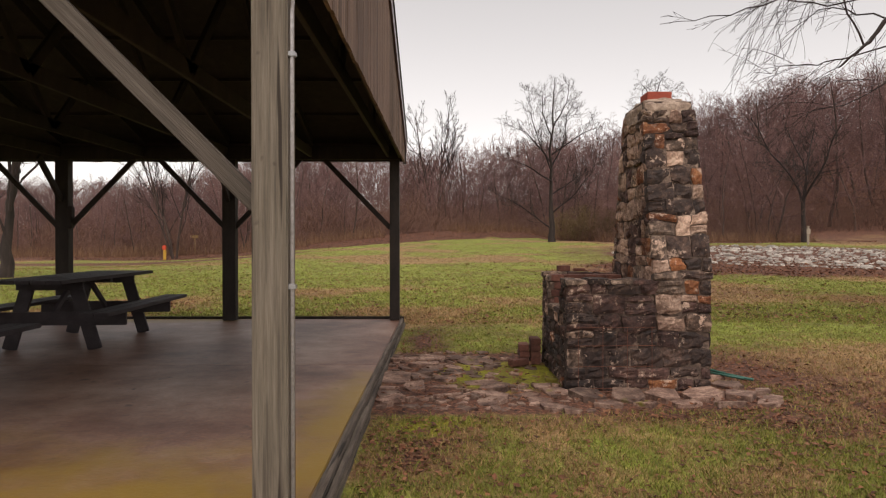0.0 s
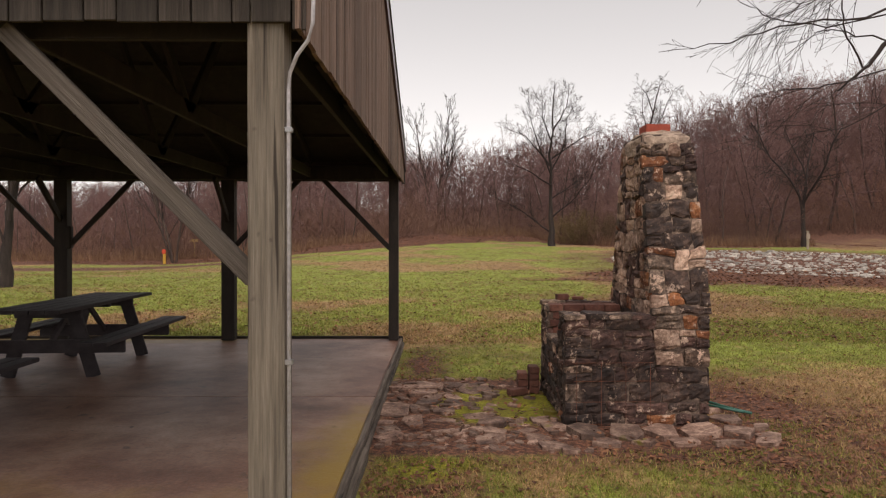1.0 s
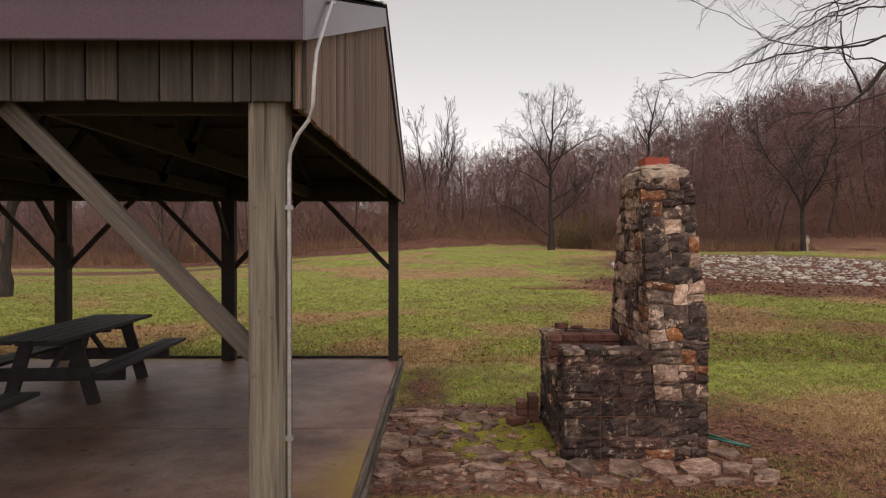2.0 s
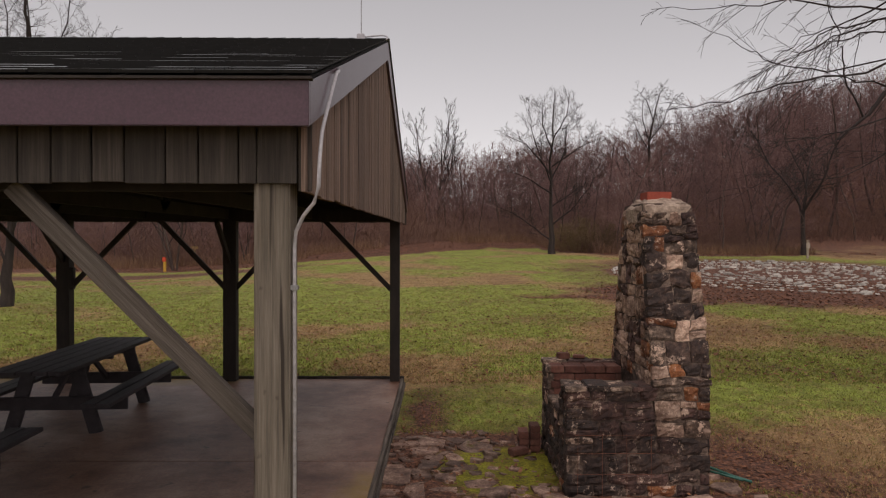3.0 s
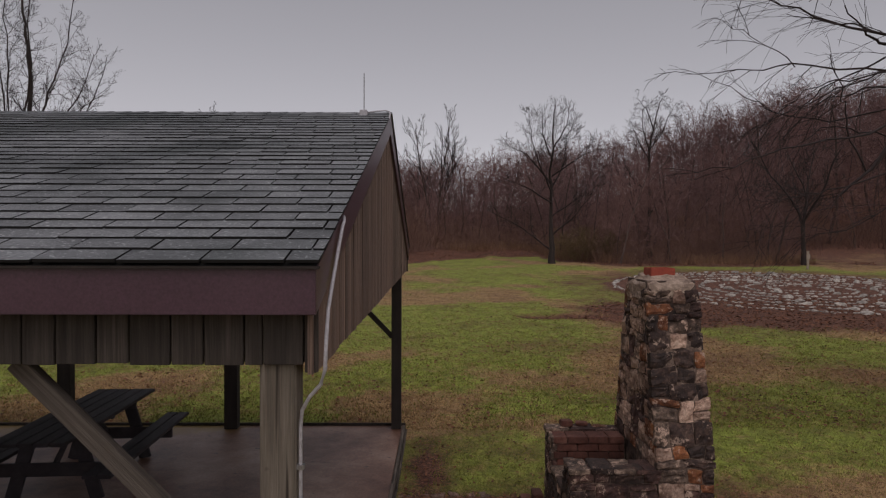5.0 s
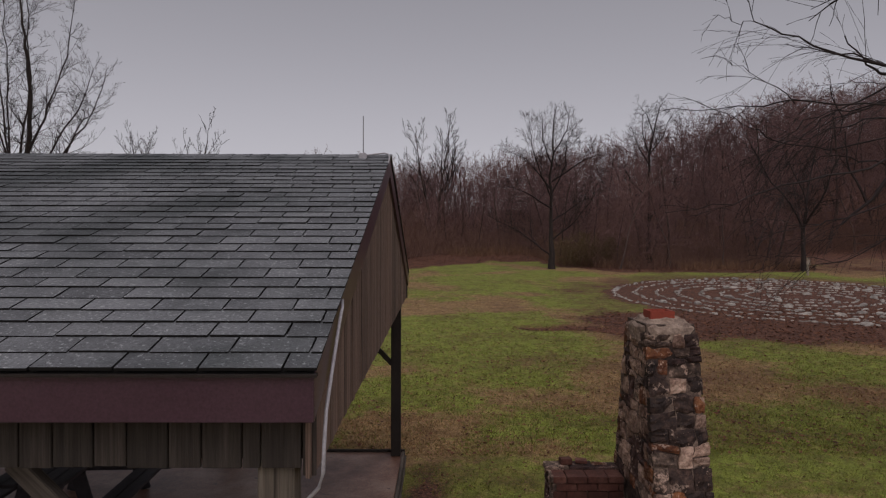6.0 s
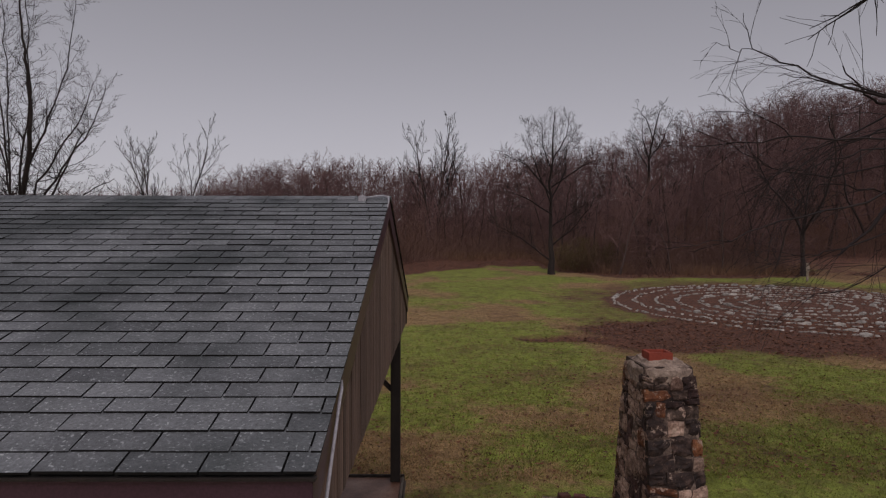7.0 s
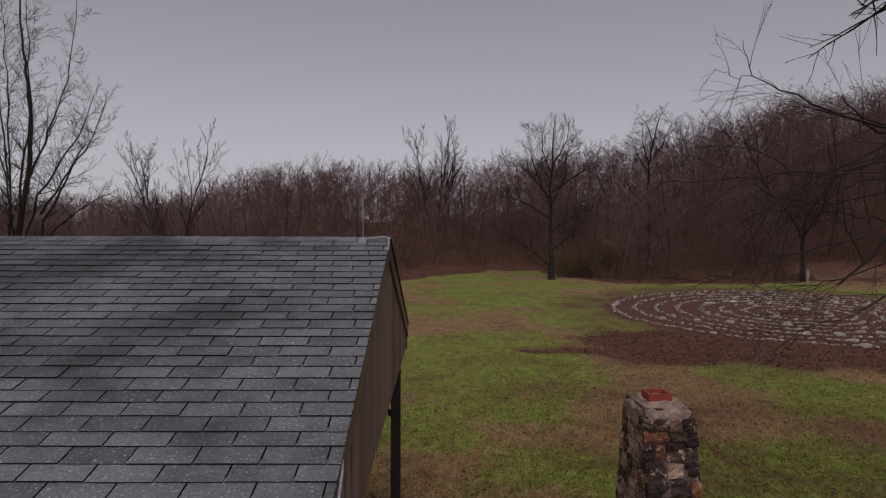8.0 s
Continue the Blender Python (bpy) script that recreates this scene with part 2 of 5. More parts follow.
BRICK = surface("old_red_brick", [(0.075, 0.032, 0.026), (0.13, 0.056, 0.044), (0.19, 0.10, 0.082)], 7, (1, 1, 1), 0.9, 0.4, 50, 0.25, stain=((0.04, 0.032, 0.03), 4, -0.01))
BARK = surface("grey_brown_bark", [(0.04, 0.028, 0.027), (0.08, 0.06, 0.056), (0.14, 0.11, 0.10)], 3, (2, 2, 0.5), 0.95, 0.5, 14, 0.25)
TWIG = surface("bare_twigs", [(0.13, 0.080, 0.074), (0.25, 0.16, 0.145)], 0.3, (1, 1, 1), 0.9, 0.0, 5, 0.35, warm=(1.08, 0.94, 0.93))
DARKTWIG = surface("dark_twigs", [(0.02, 0.015, 0.016), (0.04, 0.03, 0.03)], 1, (1, 1, 1), 0.9, 0.0, 5, 0.2)
SMEAR = ((0.40, 0.33, 0.285), 13.0, 0.60)    # mortar and lichen left on the stones
SOOT = ((0.46, 0.41, 0.40), 2.6)              # smoke stains that run over stones and joints
LIME = ((0.52, 0.42, 0.365), 6.0, 0.545)     # old pointing smeared over the faces
STONES = {
    "grey": surface("grey_fieldstone", [(0.05, 0.038, 0.034), (0.17, 0.135, 0.115), (0.40, 0.335, 0.285)], 13, (1, 1, 1), 0.9, 1.0, 40, 0.3, stain=((0.035, 0.028, 0.027), 9, 0.02), spots=SMEAR, grit=0.2, patch=SOOT, lime=LIME, harsh=0.8, sharp=0.28),
    "pale": surface("pale_fieldstone", [(0.17, 0.11, 0.09), (0.44, 0.335, 0.28), (0.68, 0.58, 0.51)], 13, (1, 1, 1), 0.9, 1.0, 40, 0.2, stain=((0.09, 0.06, 0.052), 10, 0.0), spots=SMEAR, grit=0.2, patch=SOOT, lime=LIME, harsh=0.8, sharp=0.30),
    "dark": surface("sooty_fieldstone", [(0.015, 0.010, 0.009), (0.048, 0.031, 0.027), (0.15, 0.105, 0.088)], 11, (1, 1, 1), 0.8, 0.9, 40, 0.3, stain=((0.15, 0.105, 0.09), 10, -0.12), spots=((0.30, 0.245, 0.21), 17.0, 0.69), grit=0.2, patch=SOOT, lime=((0.36, 0.30, 0.265), 6.5, 0.575), harsh=0.8, sharp=0.34),
    "rust": surface("orange_fieldstone", [(0.12, 0.045, 0.022), (0.30, 0.125, 0.055), (0.46, 0.26, 0.14)], 11, (1, 1, 1), 0.9, 0.9, 40, 0.25, stain=((0.07, 0.045, 0.036), 10, -0.02), spots=SMEAR, grit=0.2, patch=SOOT, lime=LIME, harsh=0.8, sharp=0.32),
    "plum": surface("plum_fieldstone", [(0.032, 0.018, 0.017), (0.082, 0.048, 0.044), (0.185, 0.115, 0.102)], 11, (1, 1, 1), 0.85, 0.9, 40, 0.25, stain=((0.25, 0.185, 0.16), 10, -0.09), spots=((0.38, 0.315, 0.27), 16.0, 0.66), grit=0.2, patch=SOOT, lime=((0.42, 0.35, 0.305), 6.5, 0.578), harsh=0.8, sharp=0.32),
}
FLAG = surface("brown_flagstone", [(0.06, 0.038, 0.033), (0.19, 0.132, 0.113), (0.43, 0.34, 0.295)], 7, (1, 1, 1), 0.9, 0.9, 40, 0.45, stain=((0.05, 0.034, 0.028), 4.0, 0.02), spots=((0.12, 0.115, 0.02), 3.0, 0.64), harsh=0.75, grit=0.3, sharp=0.34)
WHITE_STONE = surface("pale_field_stones", [(0.28, 0.255, 0.23), (0.46, 0.43, 0.39), (0.64, 0.60, 0.56)], 6, (1, 1, 1), 0.9, 0.5, 20, 0.3, island=True, warm=(1.03, 1.0, 0.96))
BLADE = surface("green_grass_blades", [(0.10, 0.14, 0.018), (0.18, 0.225, 0.034), (0.28, 0.31, 0.075)], 1.2, (1, 1, 1), 0.75, 0.0, 5, 0.4, island=True)
STRAW = surface("straw_grass_blades", [(0.19, 0.13, 0.06), (0.31, 0.225, 0.11), (0.44, 0.34, 0.185)], 1.2, (1, 1, 1), 0.85, 0.0, 5, 0.4, island=True)
DEADLEAF = surface("fallen_leaves", [(0.075, 0.032, 0.018), (0.15, 0.066, 0.036), (0.25, 0.14, 0.08)], 3, (1, 1, 1), 0.85, 0.0, 20, 0.5, island=True)
OLIVE = surface("olive_shrub", [(0.11, 0.086, 0.045), (0.19, 0.148, 0.078)], 2, (1, 1, 1), 0.9, 0.0, 5, 0.3)
DARKBARK = surface("dark_grey_bark", [(0.018, 0.014, 0.014), (0.034, 0.027, 0.026), (0.06, 0.049, 0.046)], 3, (2, 2, 0.5), 0.95, 0.6, 14, 0.2)
LINING = surface("fire_brick", [(0.07, 0.03, 0.025), (0.13, 0.056, 0.044), (0.21, 0.115, 0.094)], 7, (1, 1, 1), 0.9, 0.4, 50, 0.25, stain=((0.06, 0.045, 0.042), 4, -0.03))
# Redder gable boards, brightened in colour for the light on that wall.
GABLE = surface("lit_red_brown_gable_boards", [(0.085, 0.055, 0.042), (0.205, 0.142, 0.11), (0.37, 0.28, 0.225)], 7, (9, 9, 0.18), 0.85, 0.7, 24, 0.35, stain=((0.15, 0.088, 0.06), 2.0, -0.02), streak=((0.035, 0.025, 0.02), 5.0, 0.64), harsh=0.7, warm=(1.06, 0.97, 0.93))
CAP = surface("weathered_mortar_cap", [(0.15, 0.12, 0.105), (0.40, 0.345, 0.305), (0.64, 0.58, 0.52)], 8, (1, 1, 1), 0.95, 1.0, 30, 0.05, stain=((0.08, 0.065, 0.06), 6, -0.03), harsh=0.75, grit=0.35, sharp=0.36)

# ---- the ground ----
def smooth(v):
    v = min(1.0, max(0.0, v))
    return v * v * (3 - 2 * v)


def near_bump(x, y):
    return 0.018 * noise.noise((x * 1.3, y * 1.3, 3.1)) + 0.03 * noise.noise((x * 0.35, y * 0.35, 7.7))


def ditch_y(x):
    return 23.4 - 0.42 * (x - 2.5) + 0.35 * math.sin(x * 1.6)


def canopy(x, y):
    """Height of the tree tops on the hillside, which climbs to the east: skyline angles by bearing from the camera,
    times distance.
    """
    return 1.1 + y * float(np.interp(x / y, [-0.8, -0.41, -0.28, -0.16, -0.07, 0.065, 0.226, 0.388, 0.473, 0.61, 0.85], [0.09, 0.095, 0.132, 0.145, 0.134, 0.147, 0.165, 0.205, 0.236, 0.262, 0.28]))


def woods_edge(b):
    """How far off the lawn ends, by bearing; a bay reaches into the woods beside the lone tree."""
    return float(np.interp(b, [-0.3, -0.06, 0.02, 0.1, 0.145, 0.18, 0.27, 0.45, 0.8], [45, 46, 50, 53.5, 55, 49, 44, 44.5, 46]))


def ground_z(x, y):
    z = float(np.interp(y, [-40, 2, 10, 13, 17.6, 22, 28, 34, 42.6, 49, 60, 110, 150, 400, 1500], [-0.3, -0.12, -0.10, -0.08, 0.06, 0.18, 0.41, 0.6, 1.02, 1.25, 1.7, 3.2, 3.2, 0, 0]))
    z -= 1.2 * smooth(-x / 20) * smooth((y - 15) / 32)
    if 50 < y < 240:
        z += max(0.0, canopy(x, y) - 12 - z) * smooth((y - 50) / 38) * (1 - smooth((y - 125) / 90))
    if 42 < y < 90:
        b = x / y
        z += float(np.interp(b, [-0.5, -0.12, 0.0, 0.12, 0.165], [0.2, 0.45, 0.65, 0.6, 0.0])) * smooth((y - woods_edge(b) - 0.3) / 4.5) * (1 - smooth((y - 66) / 24))
    if 2 < x < 8 and 18 < y < 26:
        z -= 0.16 * math.exp(-((y - ditch_y(x)) / 0.45) ** 2) * smooth((x - 2.2) / 1.0) * smooth((8 - x) / 2.0)
    return z + near_bump(x, y)


def flow(x, y, s, seed):
    return noise.noise((x * s, y * s, seed)) * 0.65 + noise.noise((x * s * 2.3, y * s * 2.3, seed + 9)) * 0.35


def zones(x, y):
    """How dry, how littered with brown leaves, and how mossy the turf is."""
    dry = 0.20 + 1.25 * flow(x, y, 0.24, 1.0)
    dry += 0.45 * math.exp(-((x - 2.4) / 2.6) ** 2 - ((y - 15.5) / 2.2) ** 2)
    dry += 0.14 * smooth((9.5 - y) / 3) * smooth((x + 0.5) / 1.0)
    dry += 0.35 * math.exp(-((x + 3.5) / 7) ** 2 - ((y - 30) / 4) ** 2)
    dry -= 0.5 * math.exp(-((x + 3) / 6) ** 2 - ((y - 21) / 4) ** 2)
    dry -= 0.45 * math.exp(-((x - 1.0) / 1.6) ** 2 - ((y - 8.9) / 1.2) ** 2)
    # Near right: litter thickened, partly to darken it like the lens falloff.
    litter = 0.12 + 0.5 * flow(x, y, 0.5, 4.0) + 0.22 * smooth((9 - y) / 3) * smooth((x - 1) / 2)
    litter += 0.62 * math.exp(-((x - 3.0) / 0.65) ** 2 - ((y - 6.4) / 1.2) ** 2)
    litter += 0.3 * math.exp(-((x + 0.1) / 0.35) ** 2 - ((y - 4.0) / 0.9) ** 2)
    litter += 0.4 * math.exp(-((x - 1.3) / 1.4) ** 2 - ((y - 4.75) / 0.18) ** 2)
    litter += 0.75 * math.exp(-((x + 0.2) / 0.3) ** 2 - ((y - 8.3) / 1.2) ** 2)
    if -0.5 < x < 2.8 and 4.4 < y < 7.8:
        litter += 1.0 * smooth((x + 0.55) / 0.15) * smooth((1.35 - x) / 0.3) * smooth((y - 4.75) / 0.25) * smooth((7.5 - y) / 0.3)
        litter += 0.9 * smooth((2.75 - x) / 0.3) * smooth((x - 1.0) / 0.2) * smooth((y - 4.85) / 0.2) * smooth((5.7 - y) / 0.1)
    litter += (0.16 + 0.5 * flow(x, y, 1.3, 14.0)) * smooth((6.5 - y) / 2.0)
    dry += (0.12 + 0.6 * flow(x, y, 0.9, 11.0)) * smooth((8 - y) / 3)
    dry += 0.6 * smooth((x - 25) / 5) * smooth((y - 38) / 8)
    litter += 0.45 * smooth((x - 25) / 5) * smooth((y - 40) / 8)
    dry += 0.15 * math.exp(-((x - 5) / 4.5) ** 2 - ((y - 15) / 4.5) ** 2)
    litter += 0.15 * math.exp(-((x - 6.5) / 4.0) ** 2 - ((y - 15) / 5) ** 2)
    edge = 20.2 - 0.10 * (x - 6) + 0.9 * noise.noise((x * 0.2, 0, 5)) + 1.4 * noise.noise((x * 0.45, y * 0.45, 5))
    if x > 4:
        litter += 1.5 * smooth((x - 4) / 4) * smooth((y - edge + 0.6) / 2.6) * (1 - smooth((y - 24.5) / 2.5))
    litter += 1.3 * smooth((math.hypot((x - 17.1) / 8.9, (y - 31.5) / 8.9) < 1) * 1.0)
    ring = math.hypot(x - 17.1, y - 31.5)
    litter += 0.32 * smooth((13.5 - ring) / 4) * smooth((y - 22) / 4)
    litter += 1.6 * smooth((y - woods_edge(x / max(y, 1.0)) - 11 * smooth((x - 27) / 2) + 1.6 * noise.noise((x * 0.16, y * 0.16, 1)) + 0.8 * noise.noise((x * 0.6, y * 0.4, 8))) / 1.8)
    if 2 < x < 8:
        litter += 1.1 * math.exp(-((y - ditch_y(x)) / 0.4) ** 2) * smooth((x - 2.2) / 1.0)
    road = 40.5 + 0.10 * (x + 20) + 1.2 * math.sin(x * 0.08)
    if x < -6:
        litter += 1.2 * math.exp(-((y - road) / 1.6) ** 2) * smooth((-6 - x) / 8)
    moss = 0.25 * flow(x, y, 0.9, 6.0) + 1.4 * math.exp(-((x - 0.6) / 0.6) ** 2 - ((y - 6.3) / 0.62) ** 2) + 0.6 * math.exp(-((x - 0.0) / 0.5) ** 2 - ((y - 4.5) / 0.35) ** 2)
    return [smooth((dry - 0.12) / 0.55), min(1.0, max(0.0, litter)), min(1.0, max(0.0, moss))]


def turf_material():
    m = bpy.data.materials.new("winter_turf")
    m.use_nodes = True
    n, l = m.node_tree.nodes, m.node_tree.links
    bsdf = n["Principled BSDF"]
    att = n.new("ShaderNodeAttribute")
    att.attribute_name = "zones"
    sep = n.new("ShaderNodeSeparateColor")
    l.new(att.outputs["Color"], sep.inputs[0])
    tc = n.new("ShaderNodeTexCoord")

    def noise_at(s, detail=6.0, r=0.65):
        t = n.new("ShaderNodeTexNoise")
        t.inputs["Scale"].default_value, t.inputs["Detail"].default_value, t.inputs["Roughness"].default_value = s, detail, r
        l.new(tc.outputs["Object"], t.inputs["Vector"])
        return t.outputs["Fac"]

    def ramp(fac, stops):
        r = n.new("ShaderNodeValToRGB")
        e = r.color_ramp.elements
        while len(e) < len(stops):
            e.new(0.5)
        for el, (pos, c) in zip(e, stops):
            el.position, el.color = pos, (*c, 1)
        l.new(fac, r.inputs["Fac"])
        return r.outputs["Color"]

    def mix(fac, a, b, mode="MIX"):
        x = n.new("ShaderNodeMix")
        x.data_type, x.blend_type = "RGBA", mode
        for sock, v in ((x.inputs[0], fac), (x.inputs[6], a), (x.inputs[7], b)):
            if isinstance(v, float):
                sock.default_value = v
            else:
                l.new(v, sock)
        return x.outputs[2]

    def edge_of(sock, s, width, amp=0.9):
        """A zone's share, its edge broken up by noise."""
        add = n.new("ShaderNodeMath")
        add.operation = "MULTIPLY_ADD"
        l.new(noise_at(s), add.inputs[0])
        add.inputs[1].default_value = amp
        l.new(sock, add.inputs[2])
        r = n.new("ShaderNodeMapRange")
        r.inputs["From Min"].default_value, r.inputs["From Max"].default_value = 0.4 + amp / 2 - width, 0.4 + amp / 2 + width
        l.new(add.outputs[0], r.inputs["Value"])
        return r.outputs[0]

    fine = noise_at(38.0, 5.0, 0.75)
    green = ramp(fine, [(0.3, (0.10, 0.13, 0.016)), (0.5, (0.212, 0.252, 0.031)), (0.72, (0.33, 0.355, 0.085))])
    straw = ramp(fine, [(0.3, (0.12, 0.075, 0.026)), (0.5, (0.30, 0.185, 0.08)), (0.72, (0.52, 0.36, 0.185))])
    leaf = ramp(noise_at(24.0, 5.0, 0.75), [(0.34, (0.020, 0.009, 0.006)), (0.5, (0.115, 0.046, 0.028)), (0.7, (0.33, 0.15, 0.085))])
    mossy = ramp(fine, [(0.3, (0.06, 0.06, 0.006)), (0.55, (0.22, 0.205, 0.012)), (0.8, (0.36, 0.30, 0.025))])
    col = mix(edge_of(sep.outputs[0], 3.4, 0.32, 2.6), green, straw)
    col = mix(edge_of(sep.outputs[1], 2.2, 0.26), col, leaf)
    col = mix(edge_of(sep.outputs[2], 4.0, 0.12), col, mossy)
    col = mix(0.85, col, ramp(noise_at(2.1, 7.0, 0.75), [(0.34, (0.58, 0.50, 0.43)), (0.5, (1.0, 0.98, 0.95)), (0.64, (1.25, 1.25, 1.2))]), "MULTIPLY")
    col = mix(0.9, col, ramp(noise_at(8.5, 5.0, 0.8), [(0.36, (0.62, 0.58, 0.53)), (0.5, (0.98, 0.98, 0.98)), (0.62, (1.25, 1.23, 1.18))]), "MULTIPLY")
    l.new(col, bsdf.inputs["Base Color"])
    bsdf.inputs["Roughness"].default_value = 0.95
    bp = n.new("ShaderNodeBump")
    bp.inputs["Strength"].default_value, bp.inputs["Distance"].default_value = 0.5, 0.03
    l.new(fine, bp.inputs["Height"])
    l.new(bp.outputs[0], bsdf.inputs["Normal"])
    return m


TURF = turf_material()
gx = np.unique(np.concatenate([[-1500, -600, -300, -160, -110], np.arange(-80, -20, 2.5), np.arange(-20, -6, 0.7), np.arange(-6, 8, 0.2), np.arange(8, 34, 0.6), np.arange(34, 110, 2.5), [110, 160, 300, 600, 1500]]))
gy = np.unique(np.concatenate([[-400, -120, -50, -20, -8], np.arange(-4, 2, 0.5), np.arange(2, 14, 0.2), np.arange(14, 30, 0.4), np.arange(30, 56, 0.8), np.arange(56, 130, 3), [130, 150, 180, 240, 400, 800, 1500]]))
gv = [(x, y, ground_z(x, y)) for y in gy for x in gx]
nx, ny = len(gx), len(gy)
idx = np.arange(nx * ny).reshape(ny, nx)
gf = np.stack([idx[:-1, :-1], idx[:-1, 1:], idx[1:, 1:], idx[1:, :-1]], -1).reshape(-1, 4)
ground = from_arrays("ground", gv, gf, TURF, True)
zone = ground.data.attributes.new("zones", "FLOAT_COLOR", "POINT")
zone.data.foreach_set("color", np.array([[*zones(x, y), 1.0] for x, y, z in gv], dtype=np.float32).ravel())
tagged(ground, "patchy green and straw-coloured winter lawn with leaf litter", "lawn", kind="structure")

# ---- bare winter trees ----
def grow(rng, p, d, length, r, level, out, opt):
    """One branch from p along d, and its side branches; out gets (level, points, radii)."""
    segs = opt.get("segs", (7, 5, 4, 3, 2, 2))[min(level, 5)]
    pts, rad = [Vector(p)], [r]
    end = r * (0.35 if level < 2 else 0.3)
    d = Vector(d).normalized()
    for i in range(segs):
        jit = Vector((rng.gauss(0, 1), rng.gauss(0, 1), rng.gauss(0, 0.7))) * opt["wander"] * (0.5 if level == 0 else 1.0)
        d = (d + jit + Vector((0, 0, opt["lift"] if level else 0.05))).normalized()
        pts.append(pts[-1] + d * length / segs)
        rad.append(max(opt["thin"], r + (end - r) * (i + 1) / segs))
    out.append((level, pts, rad))
    if level >= opt["levels"]:
        return
    count = opt["kids"][level]
    start = opt["clear"] if level == 0 else 0.15
    for k in range(count):
        f = start + (1 - start) * (k + rng.random()) / count
        i = min(segs - 1, int(f * segs))
        u = f * segs - i
        at = pts[i].lerp(pts[i + 1], u)
        way = (pts[i + 1] - pts[i]).normalized()
        side = way.orthogonal().normalized()
        side.rotate(Matrix.Rotation(rng.uniform(0, 6.283) if level else k * 2.4 + rng.uniform(-0.5, 0.5), 3, way))
        ang = radians(rng.uniform(*opt["angle"]))
        nd = way * math.cos(ang) + side * math.sin(ang)
        rr = max(opt["thin"], min(rad[i] * 0.62, r * rng.uniform(*opt.get("fork", (0.28, 0.45)))))
        ll = length * rng.uniform(*opt["ratio"]) * (1.25 - 0.75 * f if level == 0 else 1.0 - 0.45 * f)
        grow(rng, at, nd, ll, rr, level + 1, out, opt)


def branches_mesh(name, branches, sides, material):
    verts, faces = [], []
    for level, pts, rad in branches:
        n = sides(level)
        base = len(verts)
        ref = Vector((0.41, 0.33, 0.85))
        for i, p in enumerate(pts):
            d = (pts[min(i + 1, len(pts) - 1)] - pts[max(i - 1, 0)]).normalized()
            if abs(d.dot(ref)) > 0.97:
                ref = Vector((0.9, -0.3, 0.2))
            a = d.cross(ref).normalized()
            b = d.cross(a)
            for k in range(n):
                c = 2 * math.pi * k / n
                verts.append(p + rad[i] * (math.cos(c) * a + math.sin(c) * b))
        for i in range(len(pts) - 1):
            for k in range(n):
                s = base + i * n
                faces.append((s + k, s + (k + 1) % n, s + n + (k + 1) % n, s + n + k))
    me = bpy.data.meshes.new(name)
    me.from_pydata(verts, [], faces)
    me.polygons.foreach_set("use_smooth", [True] * len(faces))
    me.materials.append(material)
    return me


FOREST = dict(levels=3, kids=(19, 9, 5, 0), segs=(7, 4, 3, 1), clear=0.14, angle=(28, 76), ratio=(0.30, 0.52), wander=0.2, lift=0.05, thin=0.0075, fork=(0.22, 0.42))
OPEN = dict(levels=4, kids=(14, 7, 5, 4, 0), clear=0.16, angle=(35, 70), ratio=(0.34, 0.52), wander=0.14, lift=0.06, thin=0.008)


def make_tree(seed, height, radius, opt, label, group="", name="tree", at=None, stems=1, lean=0.0, twig=None, spread=0.25):
    rng = random.Random(seed)
    out = []
    for s in range(stems):
        a = 6.283 * s / stems + rng.random()
        sp = 0.0 if stems == 1 else spread
        grow(rng, (0.1 * math.cos(a) * (stems > 1), 0.1 * math.sin(a) * (stems > 1), -0.25), (sp * math.cos(a) + lean, sp * math.sin(a), 1), height * rng.uniform(0.9, 1.05), radius, 0, out, opt)
    if stems == 1:
        l, pts, rad = out[0]
        rad[0] *= 1.35
    t = thing(name, (0, 0, 0), label, "tree", group)
    trunk = new("trunk", branches_mesh("trunk", [b for b in out if b[0] < 1], lambda lv: 9, BARK))
    crown = new("crown", branches_mesh("crown", [b for b in out if b[0] >= 1], lambda lv: 5 if lv == 1 else 3, twig or TWIG))
    trunk.parent = crown.parent = t
    if at is not None:
        t.matrix_basis = pose(*at)
    return t


def lead_tree(seed, fork_at, leaders, length, radius, opt, label, at, low=(), wide=38, stout=(0.42, 0.62)):
    """A tree whose trunk parts into several rising leaders; low: single low limbs (height, direction, length)."""
    rng = random.Random(seed)
    trunk, out = [], []
    grow(rng, (0, 0, -0.3), (0, 0, 1), fork_at + 0.3, radius, 0, trunk, dict(opt, levels=0, wander=0.05))
    pts, rad = trunk[0][1], trunk[0][2]
    rad[:] = [radius * (1.3 - 0.45 * min(1, 2 * k / len(rad))) for k in range(len(rad))]
    for k in range(leaders):
        a = 6.283 * k / leaders + rng.uniform(-0.4, 0.4)
        tip = math.tan(radians(rng.uniform(10, wide) if k else 4))
        grow(rng, pts[-1 - (k % 2)], (tip * math.cos(a), tip * math.sin(a), 1), length * rng.uniform(0.8, 1.05), radius * rng.uniform(*stout), 1, out, opt)
    for z, d, ln in low:
        grow(rng, pts[0].lerp(pts[-1], z / fork_at), d, ln, radius * (stout[0] - 0.02), 1, out, opt)
    t = thing("tree", (0, 0, 0), label, "tree")
    for name, bs, mat in (("trunk", trunk, DARKBARK), ("crown", out, DARKTWIG)):
        ob = new(name, branches_mesh(name, bs, lambda lv: 10 if lv == 0 else (6 if lv == 1 else 3), mat))
        ob.parent = t
    t.matrix_basis = pose(*at)
    return t


